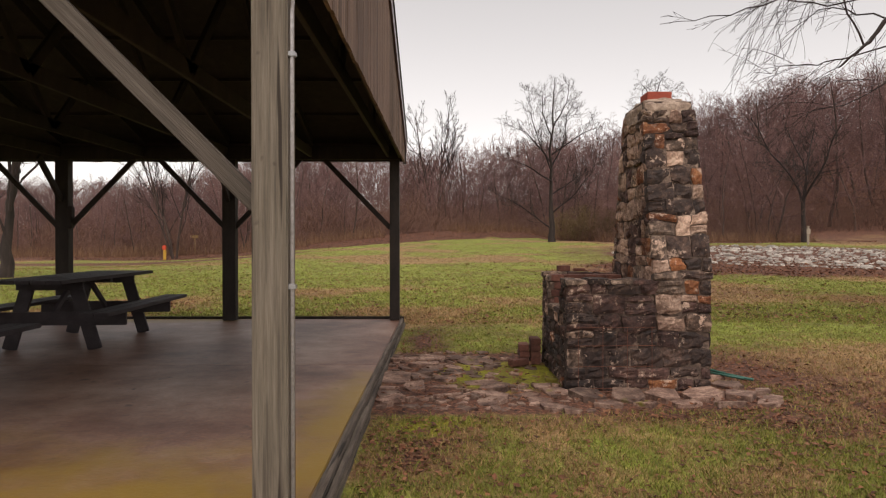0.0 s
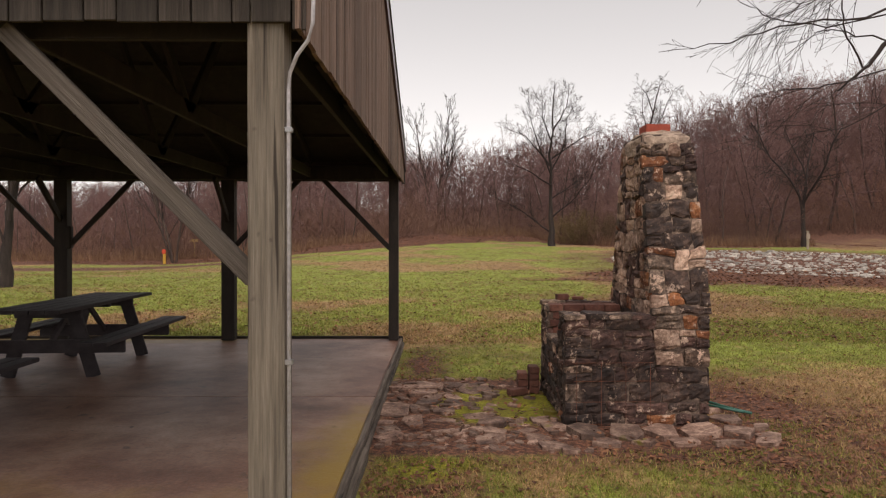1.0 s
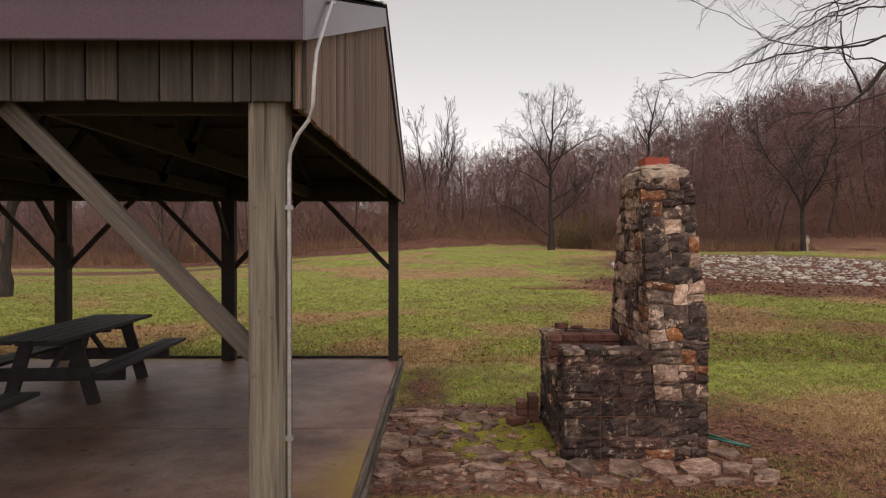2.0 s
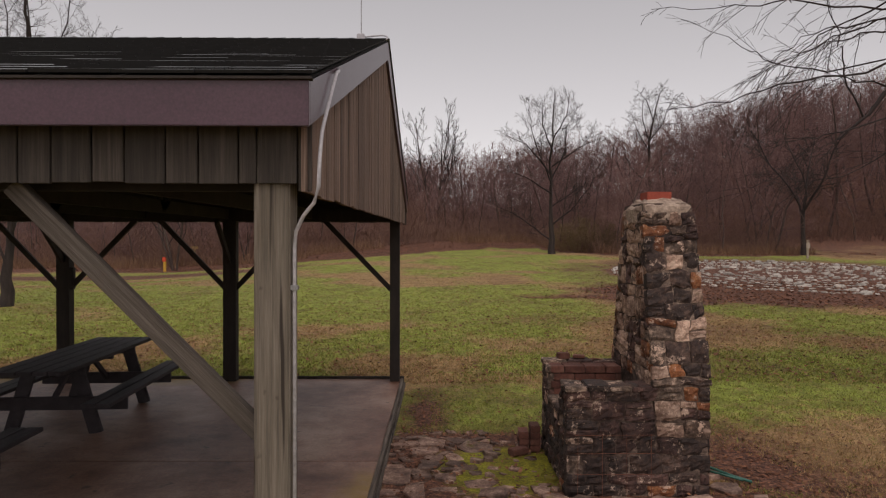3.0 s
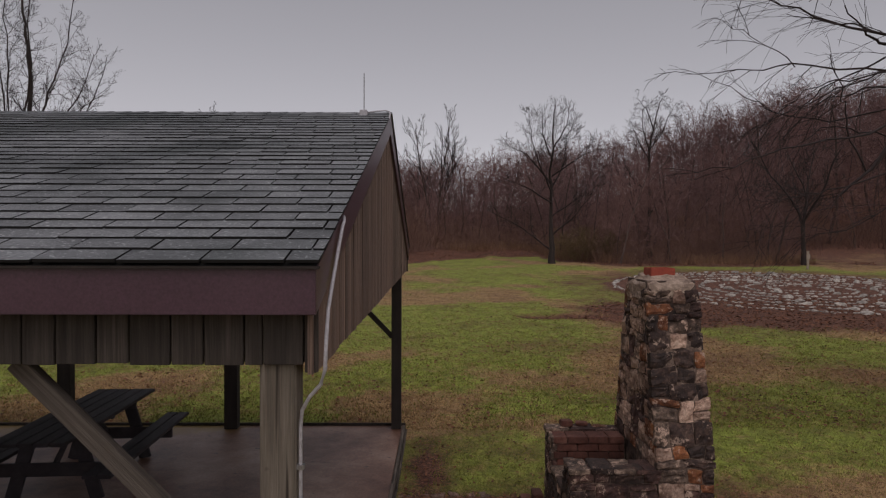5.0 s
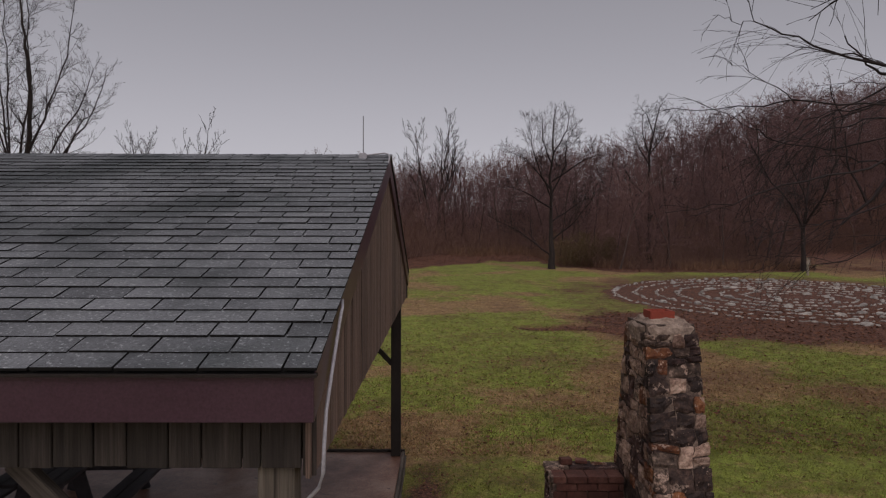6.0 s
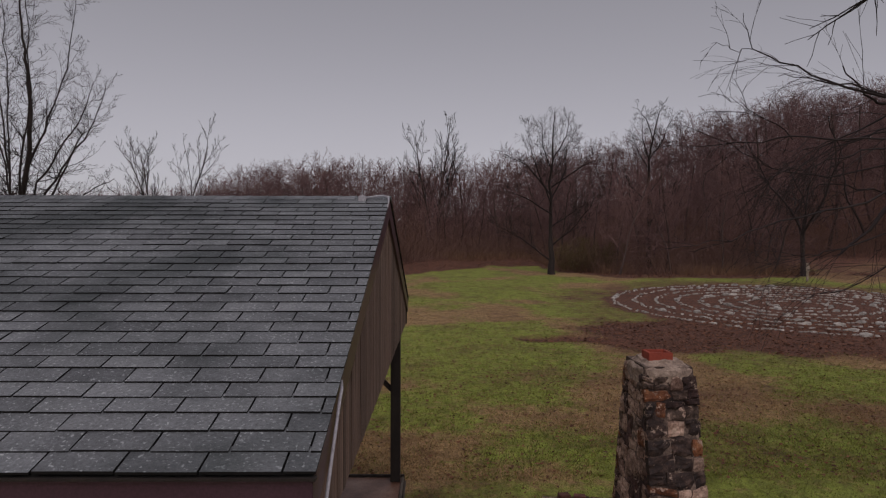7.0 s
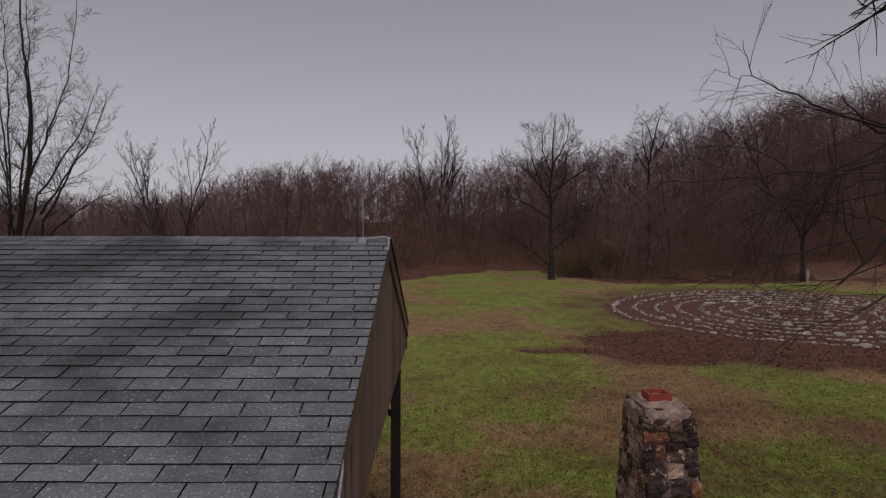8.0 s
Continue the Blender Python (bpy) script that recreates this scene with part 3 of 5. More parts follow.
rng = random.Random(21)
WOODS_LABEL = "tall bare grey-brown tree at the edge of winter woods"
kinds = [make_tree(100 + k, (8.5, 10, 9, 10.5, 7.5, 9.5, 6.5)[k], (0.075, 0.10, 0.075, 0.12, 0.065, 0.09, 0.06)[k], FOREST, WOODS_LABEL, "trees of the woods") for k in range(7)]
used = set()
spots = []
tries = 0
while len(spots) < 285 and tries < 20000:
    tries += 1
    y = 47 + 62 * rng.random() ** 1.4
    x = rng.uniform(-0.78, 0.80) * y
    if 27 < x < 42 and y < 60:
        continue
    if y < woods_edge(x / y) + (5.5 if -0.2 < x / y < 0.16 else 3):
        continue
    if all((x - a) ** 2 + (y - b) ** 2 > 1.7 for a, b in spots):
        spots.append((x, y))
for x, y in spots:
    k = rng.randrange(7)
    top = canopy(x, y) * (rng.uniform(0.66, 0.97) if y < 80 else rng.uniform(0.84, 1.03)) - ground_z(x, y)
    s = min(1.6, max(0.55, top / (8.5, 10, 9, 10.5, 7.5, 9.5, 6.5)[k]))
    m = pose(x, y, ground_z(x, y), rng.uniform(-3, 3), rng.uniform(-3, 3), rng.uniform(0, 360)) @ Matrix.Diagonal((s, s, s, 1))
    if k not in used:
        used.add(k)
        kinds[k].matrix_basis = m
    else:
        ob = copy_thing(kinds[k], pose(0, 0, 0))
        ob.matrix_basis = m

# far woods on the hill, and brush along the edge
opt_far = dict(FOREST, kids=(12, 7, 0, 0), segs=(5, 3, 1), thin=0.017)
far_branches = []
for k in range(900):
    y = 78 + 60 * rng.random()
    x = rng.uniform(-0.8, 0.82) * y
    out = []
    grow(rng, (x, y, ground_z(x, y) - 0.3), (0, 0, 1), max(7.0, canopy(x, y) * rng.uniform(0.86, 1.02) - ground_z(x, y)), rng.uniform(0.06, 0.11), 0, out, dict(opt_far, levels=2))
    far_branches += out
far = new("far_woods", branches_mesh("far_woods", far_branches, lambda lv: 3, TWIG))
tagged(far, "bare brown woods covering the hillside", "woods", kind="stuff")

BRUSH = surface("brown_brush", [(0.095, 0.056, 0.051), (0.165, 0.102, 0.088), (0.29, 0.20, 0.135)], 0.25, (1, 1, 1), 0.95, 0.0, 3, 0.35, island=True)


def brush_mesh(count, y_range, heights, seed, arms=3, power=1.4):
    g = np.random.default_rng(seed)
    verts, faces = [], []
    for k in range(count):
        b = g.uniform(-0.78, 0.80)
        near = woods_edge(b) + y_range[0] + (1.2 if -0.2 < b < 0.16 else 0.0)
        y = near + (y_range[1] - near) * g.random() ** power
        x = b * y
        if 27 < x < 42 and y < 59:
            continue
        z = ground_z(x, y) - 0.05
        h = g.uniform(*heights) * max(0.22, 0.62 + 1.1 * noise.noise((x * 0.17, y * 0.17, 2)))
        p = Vector((x, y, z))
        lean = Vector((g.normal(0, 0.42), g.normal(0, 0.42), 1)).normalized()
        for j in range(arms):
            d = (lean + Vector((g.normal(0, 0.75), g.normal(0, 0.75), 0.0))).normalized() if j else lean
            a = p if j == 0 else p + lean * h * g.uniform(0.12, 0.68)
            q = a + d * h * (g.uniform(0.25, 0.55) if j else 0.75)
            r = 0.009 if j else 0.016
            s = len(verts)
            verts += [a + Vector((r, 0, 0)), a + Vector((-r * 0.5, r, 0)), a + Vector((-r * 0.5, -r, 0)), q]
            faces += [(s, s + 1, s + 3), (s + 1, s + 2, s + 3), (s + 2, s, s + 3)]
    return from_arrays("brush", verts, faces, BRUSH)


tagged(brush_mesh(20000, (3.0, 80), (0.5, 3.3), 5, 5), "dense brown leafless brush along the woods", "brush", kind="stuff")
tagged(brush_mesh(26000, (7.0, 130), (2.4, 7.0), 6, 10, 1.0), "thin leafless saplings filling the woods", "saplings", kind="stuff")

# trees that stand alone
LEADER = dict(levels=4, kids=(0, 15, 7, 5, 0), segs=(6, 7, 5, 3, 2), clear=0.1, angle=(32, 68), ratio=(0.26, 0.46), wander=0.12, lift=0.05, thin=0.008, fork=(0.25, 0.4))
SHOOT = dict(levels=4, kids=(0, 0, 6, 4, 0), segs=(6, 6, 5, 3, 2), clear=0.1, angle=(26, 62), ratio=(0.32, 0.6), wander=0.11, lift=0.1, thin=0.006, fork=(0.4, 0.6))


def limbed_tree(seed, at, stem, radius, limbs, label, shoots=4.0, reach=(1.1, 2.4), opt=SHOOT, stout=0.36):
    """A tree with a bending stem and limbs along given lines (offsets across and up from its foot), and shoots all along them."""
    rng = random.Random(seed)
    trunk, out = [], []

    def run(line, depth, r0, r1, level, dest):
        fine = []
        for (xa, za), (xb, zb) in zip(line, line[1:]):
            for k in range(4):
                f = (len(fine) + 1) / (4 * (len(line) - 1))
                fine.append(Vector((xa + (xb - xa) * k / 4, depth * f, za + (zb - za) * k / 4)) + Vector((rng.gauss(0, 0.03), rng.gauss(0, 0.03), rng.gauss(0, 0.02))))
        fine.append(Vector((line[-1][0], depth, line[-1][1])))
        n = len(fine)
        dest.append((level, fine, [r0 + (r1 - r0) * (k / (n - 1)) ** 0.8 for k in range(n)]))
        long = sum((b - a).length for a, b in zip(fine, fine[1:]))
        start = 0.4 if level == 0 else 0.18
        count = int(long * shoots * (0.7 if level == 0 else 1))
        for k in range(count):
            f = start + (1 - start) * (k + rng.random()) / count
            i = min(n - 2, int(f * (n - 1)))
            way = (fine[i + 1] - fine[i]).normalized()
            side = Vector((rng.gauss(0, 1), rng.gauss(0, 1), rng.gauss(0.1, 0.7))).normalized()
            grow(rng, fine[i], way * rng.uniform(0.5, 1.1) + side, rng.uniform(*reach) * (1.15 - 0.6 * f), max(1.3 * opt["thin"], 0.016 * (1.2 - f)), 2, out, opt)

    run(stem, 0.2, radius, radius * 0.12, 0, trunk)
    for k, flare in enumerate((1.9, 1.5, 1.35, 1.25, 1.15)):
        trunk[0][2][k] *= flare
    for k, line in enumerate(limbs):
        run(line, rng.uniform(0.5, 1.8) * (1 if k % 2 else -1), radius * stout, radius * 0.05, 1, out)
    t = thing("tree", (0, 0, 0), label, "tree")
    for name, bs in (("trunk", trunk), ("crown", out)):
        ob = new(name, branches_mesh(name, bs, lambda lv: 10 if lv == 0 else (6 if lv == 1 else 3), DARKBARK if name == "trunk" else DARKTWIG))
        ob.parent = t
    t.matrix_basis = pose(*at)
    return t


limbed_tree(5, (8.15, 47.8, ground_z(8.15, 47.8)), [(0, -0.3), (-0.1, 2.4), (-0.1, 4.2), (-0.2, 6.2), (0.0, 8.2), (0.05, 10.2), (0.15, 11.7)], 0.175,
            [[(0.0, 2.1), (1.3, 3.2), (2.6, 4.8), (3.5, 7.1)], [(-0.05, 0.9), (-1.2, 1.9), (-2.6, 2.9), (-4.6, 3.9)], [(-0.1, 5.0), (-1.1, 7.2), (-1.7, 8.9), (-2.0, 11.0)], [(-0.15, 5.8), (-1.8, 8.0), (-3.5, 8.9)],
             [(-0.1, 4.3), (-2.0, 5.5), (-3.7, 6.0)], [(-0.15, 5.3), (1.0, 7.5), (1.2, 9.3), (1.9, 10.4)], [(-0.1, 6.3), (2.2, 7.8), (3.3, 8.3)], [(0, 7.4), (-0.7, 9.4), (-0.7, 11.4)], [(0, 8.2), (0.8, 9.8), (0.9, 11.2)], [(-0.1, 3.4), (1.8, 4.6), (2.9, 5.2)]],
            "bare spreading tree standing before the woods")
limbed_tree(12, (16.95, 53.6, ground_z(16.95, 53.6)), [(0, -0.3), (0.0, 3.0), (-0.05, 6.0), (0.0, 8.9), (0.3, 10.4), (0.7, 12.2), (1.1, 13.0)], 0.17,
            [[(0, 7.8), (-1.3, 9.6), (-2.1, 10.9)], [(0.05, 8.8), (1.2, 10.2), (2.0, 12.0), (2.6, 12.8)], [(0.3, 10.3), (-0.4, 11.9), (-1.3, 12.7)], [(0, 6), (1.6, 8.0), (2.5, 9.0)], [(0, 5), (-1.6, 6.6), (-2.4, 8.0)], [(0, 3.5), (1.8, 5.5), (2.6, 7.5)], [(0, 8.4), (-0.7, 10.4), (-0.9, 12.2)]],
            "bare tree rising above the edge of the woods", shoots=4.0, reach=(0.9, 1.8), opt=dict(SHOOT, lift=-0.02, wander=0.2))
lead_tree(61, 3.0, 5, 6.6, 0.17, dict(LEADER, wander=0.15), "dark bare tree at the woods' edge beside the labyrinth", (25.6, 46.5, ground_z(25.6, 46.5), 0, 0, 10), wide=32)
limbed_tree(33, (-12.4, 20.1, ground_z(-12.4, 20.1)), [(-0.66, -0.3), (-0.62, 1.2), (-0.5, 2.6), (-0.32, 4.2), (-0.12, 5.6), (0.06, 7.0), (-0.1, 8.6), (-0.25, 9.9), (-0.4, 12.2)], 0.15,
            [[(-0.5, 2.0), (0.1, 5.4), (0.67, 7.3), (0.92, 8.7), (1.0, 11.2)], [(-0.58, 1.2), (-0.75, 4.0), (-0.86, 7.3), (-1.1, 9.6), (-1.3, 11.5)], [(-0.5, 2.2), (-0.4, 5.4), (-0.5, 8.4), (-0.63, 11.4)], [(0, 5.8), (0.25, 7.2), (0.52, 8.9), (0.65, 11.8)],
             [(-0.4, 3.0), (0.4, 5.2), (1.4, 6.4), (2.0, 7.3), (2.3, 8.1)], [(0.3, 4.6), (1.0, 6.0), (1.5, 7.2), (1.75, 8.6)], [(0.2, 3.6), (1.2, 5.3), (2.0, 6.5), (2.7, 6.8)], [(-0.4, 3.2), (-1.0, 5.2), (-1.8, 7.6), (-2.2, 9.6)], [(-0.58, 1.0), (-1.2, 3.4), (-2.0, 5.2), (-3.0, 6.8)], [(-0.45, 2.6), (0.6, 4.2), (1.5, 5.0), (2.2, 5.4)]],
            "large bare tree with several tall leaders on the lawn", shoots=4.2, reach=(0.6, 1.6), opt=dict(SHOOT, thin=0.003, wander=0.12, lift=0.07), stout=0.3)
make_tree(14, 10.5, 0.08, dict(OPEN, angle=(15, 40), lift=0.12, kids=(12, 6, 4, 3, 0)), "slender bare tree with upright branches on the lawn", at=(-18.5, 46.5, ground_z(-18.5, 46.5), 0, 0, 0), twig=DARKTWIG, stems=3)
make_tree(15, 12.6, 0.11, dict(OPEN, angle=(15, 40), lift=0.12, kids=(12, 6, 4, 3, 0), thin=0.011), "slender bare tree rising out of the woods", at=(-0.3, 74, ground_z(-0.3, 74), 0, 0, 0), twig=DARKTWIG, stems=3, spread=0.14)

# the old tree beside the camera's lawn, whose drooping limbs reach in
rng = random.Random(44)
out = []
TX, TY = 8.8, 9.3
# High crown out of view, added to shade the right of the lawn.
grow(rng, (TX, TY, ground_z(TX, TY) - 0.3), (0, 0, 1), 10.5, 0.3, 0, out, dict(OPEN, levels=3, kids=(16, 9, 6, 0), clear=0.74, angle=(35, 75), ratio=(0.42, 0.62), lift=0.07, thin=0.006))
HANG = dict(levels=3, kids=(0, 0, 5, 0), segs=(7, 6, 7, 5), clear=0.1, angle=(14, 38), ratio=(0.3, 0.62), wander=0.06, lift=-0.05, thin=0.0022)


def limb(points, r0, r1, count, reach):
    """A limb along points, with drooping side branches."""
    pts = [Vector(p) for p in points]
    fine = []
    for a, b in zip(pts, pts[1:]):
        for k in range(4):
            p = a.lerp(b, k / 4)
            fine.append(p + Vector((rng.gauss(0, 1), rng.gauss(0, 1), rng.gauss(0, 1))) * 0.02)
    fine.append(pts[-1])
    n = len(fine)
    out.append((1, fine, [r1 + (0.62 * r0 - r1) * (1 - k / (n - 1)) ** 1.2 for k in range(n)]))
    for k in range(count):
        f = 0.25 + 0.75 * (k + rng.random()) / count
        i = min(n - 2, int(f * (n - 1)))
        way = (fine[i + 1] - fine[i]).normalized()
        side = Vector((rng.gauss(0, 1), rng.gauss(0, 1), rng.gauss(-0.2, 0.8)))
        d = (way + side.normalized() * rng.uniform(0.3, 0.8)).normalized()
        grow(rng, fine[i], d, reach * rng.uniform(0.9, 2.2), 0.0055 * (1.2 - 0.5 * f), 2, out, HANG)


limb([(TX, TY, 5.4), (5.11, 7.6, 4.11), (3.89, 7.15, 3.76), (3.04, 7.03, 3.54), (2.32, 7.0, 3.43)], 0.03, 0.003, 4, 0.22)
limb([(TX, TY, 5.7), (5.01, 7.5, 4.70), (3.72, 7.1, 4.63), (3.13, 7.1, 4.57), (2.24, 7.05, 4.51)], 0.026, 0.0025, 6, 0.28)
limb([(TX, TY, 5.2), (5.36, 9.2, 4.41), (4.59, 9.2, 4.55), (4.22, 9.2, 4.79), (3.33, 9.2, 5.13)], 0.022, 0.003, 3, 0.45)
limb([(TX, TY, 5.6), (6.6, 8.7, 4.7), (5.62, 8.4, 3.92), (5.36, 8.4, 3.62), (5.05, 8.4, 3.35)], 0.085, 0.012, 4, 0.8)
limb([(5.36, 8.4, 3.63), (5.12, 8.4, 4.19), (5.07, 8.4, 4.56), (4.90, 8.4, 5.11)], 0.022, 0.006, 3, 0.5)
limb([(TX, TY, 6.3), (5.54, 8.3, 5.33), (4.93, 8.8, 5.74), (4.40, 9.4, 6.24), (4.27, 9.4, 6.75)], 0.04, 0.004, 8, 0.6)
limb([(4.40, 9.4, 6.21), (4.12, 9.4, 6.28), (3.82, 9.4, 6.32)], 0.008, 0.003, 3, 0.3)
limb([(3.79, 7.1, 4.63), (3.35, 7.1, 4.90), (3.00, 7.1, 5.08)], 0.01, 0.0025, 3, 0.35)
limb([(TX, TY, 6.0), (5.74, 8.6, 5.43), (4.90, 8.6, 5.60), (4.44, 8.6, 5.69)], 0.03, 0.004, 7, 0.7)
limb([(TX, TY, 5.9), (5.74, 8.6, 5.28), (5.51, 8.6, 5.43), (5.2, 8.6, 5.8)], 0.045, 0.008, 3, 0.7)
limb([(TX, TY, 5.8), (5.78, 8.6, 5.15), (5.09, 8.6, 4.82), (4.52, 8.6, 4.38), (4.30, 8.6, 4.07)], 0.028, 0.003, 8, 0.6)
limb([(TX, TY, 5.7), (5.92, 8.8, 5.04), (5.33, 8.8, 4.81), (4.81, 8.8, 4.55), (3.91, 8.8, 4.13)], 0.026, 0.003, 8, 0.6)
limb([(TX, TY, 5.0), (6.05, 9.0, 4.19), (5.30, 9.0, 4.33), (4.69, 9.0, 3.96)], 0.03, 0.004, 7, 0.7)
limb([(TX, TY, 5.7), (5.75, 8.6, 4.93), (5.10, 8.6, 4.82), (4.66, 8.6, 4.67), (4.22, 8.6, 4.30)], 0.024, 0.003, 7, 0.55)
limb([(TX, TY, 4.6), (5.08, 8.3, 3.42), (4.59, 8.3, 3.35), (3.93, 8.3, 3.26)], 0.022, 0.003, 9, 0.6)
limb([(TX, TY, 5.3), (5.54, 8.3, 4.70), (5.03, 8.3, 4.60), (4.62, 8.3, 4.44), (4.18, 8.3, 4.42)], 0.024, 0.003, 7, 0.55)
limb([(TX, TY, 4.4), (6.0, 8.6, 3.3), (5.2, 8.5, 2.9), (4.5, 8.5, 2.75)], 0.022, 0.003, 8, 0.6)
old = thing("overhanging_tree", (0, 0, 0), "old bare tree with drooping limbs over the lawn", "tree")
old_trunk = new("trunk", branches_mesh("trunk", [b for b in out if b[0] < 1], lambda lv: 10, BARK))
old_limbs = new("crown", branches_mesh("crown", [b for b in out if b[0] >= 1], lambda lv: 7 if lv == 1 else 4, DARKTWIG))
old_trunk.parent = old_limbs.parent = old

# tan grass and shrubs along the edge of the woods
gen = np.random.default_rng(12)
verts, faces = [], []
for k in range(15000):
    b = gen.uniform(-0.7, 0.72)
    y = woods_edge(b) + (3.4 if -0.2 < b < 0.16 else 2.4) + 3.2 * gen.random() ** 1.5 + 1.2 * noise.noise((b * 7, 0, 4))
    x = b * y
    if noise.noise((x * 0.2, y * 0.2, 8)) < -0.12 or 27 < x < 42:
        continue
    z = ground_z(x, y)
    h, a = gen.uniform(0.25, 1.0), gen.uniform(0, 6.28)
    w = 0.012
    s = len(verts)
    verts += [(x - w * math.cos(a), y - w * math.sin(a), z - 0.02), (x + w * math.cos(a), y + w * math.sin(a), z - 0.02), (x + gen.normal(0, 0.3) * h, y + gen.normal(0, 0.3) * h, z + h)]
    faces.append((s, s + 1, s + 2))
TAN = surface("dry_tan_stems", [(0.13, 0.075, 0.048), (0.22, 0.14, 0.088), (0.31, 0.215, 0.14)], 0.4, (1, 1, 1), 0.9, 0.0, 5, 0.4, island=True)
tagged(from_arrays("tall_dry_grass", verts, faces, TAN), "tall tan dry grass fringing the woods", "dry grass", kind="stuff")


def shrub(seed, x, y, height):
    rng = random.Random(seed)
    out = []
    for k in range(16):
        a = rng.uniform(0, 6.283)
        grow(rng, (0.25 * math.cos(a), 0.25 * math.sin(a), -0.1), (0.6 * math.cos(a), 0.6 * math.sin(a), 1), height * rng.uniform(0.6, 1.1), 0.016, 1, out, dict(LEADER, levels=3, kids=(0, 9, 6, 0), segs=(4, 4, 3, 2), thin=0.009))
    t = thing("shrub", (0, 0, 0), "low olive-coloured twiggy shrub at the edge of the woods", "shrub", "shrubs by the woods")
    ob = new("crown", branches_mesh("crown", out, lambda lv: 3, OLIVE))
    ob.parent = t
    t.matrix_basis = pose(x, y, ground_z(x, y))


for k, (x, y, hgt) in enumerate(((10.4, 49.6, 3.1), (11.9, 50.2, 2.7), (9.7, 50.6, 2.6), (13.0, 50.8, 2.2))):
    shrub(300 + k, x, y, hgt)

# ---- the picnic pavilion ----
# The last bay and left gable are unseen, added to shut light from underneath.
PX = [-0.655, -3.06, -5.48, -7.90]          # post lines along the eaves
NEAR, FAR, RIDGE_Y = 2.63, 9.73, 6.18        # post rows and ridge
EAVE_Y, EAVE_Z, RIDGE_Z = 2.42, 2.655, 3.925
SLOPE = (RIDGE_Z - EAVE_Z) / (RIDGE_Y - EAVE_Y)
RAKE_X, LEFT_X = -0.485, -8.10               # outer faces of the two gables
HEAD = 2.265                                 # underside of the siding
POST_W = 0.14


def roof_z(y):
    return RIDGE_Z - abs(y - RIDGE_Y) * SLOPE


slab = thing("concrete_slab", (-4.3, 6.15, -0.1), "worn brownish concrete slab with ochre stains under the pavilion", "floor", kind="structure")
part("slab_panel", box(B(), (LEFT_X + 0.02, 2.40, -0.22), (-0.575, 6.143, 0.0), 0.006), CONCRETE, slab)
part("slab_panel", box(B(), (LEFT_X + 0.02, 6.150, -0.22), (-0.575, 9.86, -0.001), 0.006), CONCRETE, slab)

pavilion = thing("picnic_pavilion", ((PX[0] + PX[-1]) / 2, RIDGE_Y, 0.0), "open timber picnic pavilion with grey shingled gable roof", "pavilion")

# Far posts get the darkened timber, so roof shade sits in their colour.
for x in PX:
    for y in (NEAR, FAR):
        half = 0.095 if y == FAR and x < -1 else POST_W / 2
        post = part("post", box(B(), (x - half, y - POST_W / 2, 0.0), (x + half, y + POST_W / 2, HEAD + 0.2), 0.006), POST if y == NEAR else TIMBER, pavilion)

# eave beams, one on either side of the posts
for y in (NEAR, FAR):
    for s in (-1, 1):
        if y == NEAR and s < 0:
            continue
        low = HEAD - 0.02 if y == NEAR else HEAD + 0.07
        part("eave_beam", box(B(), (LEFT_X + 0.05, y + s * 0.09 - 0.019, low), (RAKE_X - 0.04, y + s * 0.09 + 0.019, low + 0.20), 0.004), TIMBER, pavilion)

# knee braces along the eaves and across, at 45 degrees; their shade is in the wood colours
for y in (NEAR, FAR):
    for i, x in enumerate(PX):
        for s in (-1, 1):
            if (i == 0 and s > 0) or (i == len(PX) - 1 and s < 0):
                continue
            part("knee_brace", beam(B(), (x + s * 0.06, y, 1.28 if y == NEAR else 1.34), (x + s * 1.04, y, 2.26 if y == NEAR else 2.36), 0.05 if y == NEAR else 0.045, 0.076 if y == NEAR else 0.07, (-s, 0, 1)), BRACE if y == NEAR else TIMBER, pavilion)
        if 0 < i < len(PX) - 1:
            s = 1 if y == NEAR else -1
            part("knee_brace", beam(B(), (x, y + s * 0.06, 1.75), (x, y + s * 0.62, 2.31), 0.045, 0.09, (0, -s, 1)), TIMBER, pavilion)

# trusses, purlins and deck, in the timber darkened for roof shade
for k in range(7):
    x = PX[0] + (PX[-1] - PX[0]) * k / 6 - (0.09 if k == 0 else 0)
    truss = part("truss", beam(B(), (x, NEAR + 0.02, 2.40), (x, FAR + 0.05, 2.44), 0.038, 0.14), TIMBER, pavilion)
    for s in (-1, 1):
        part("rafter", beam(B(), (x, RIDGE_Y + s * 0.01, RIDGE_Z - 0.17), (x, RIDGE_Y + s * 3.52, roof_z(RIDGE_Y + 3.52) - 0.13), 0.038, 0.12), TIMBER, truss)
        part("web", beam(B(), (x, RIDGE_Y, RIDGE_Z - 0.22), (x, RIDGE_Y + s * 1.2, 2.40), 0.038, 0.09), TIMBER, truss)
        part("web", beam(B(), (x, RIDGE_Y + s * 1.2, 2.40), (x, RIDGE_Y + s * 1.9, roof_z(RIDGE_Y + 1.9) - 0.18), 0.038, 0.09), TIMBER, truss)
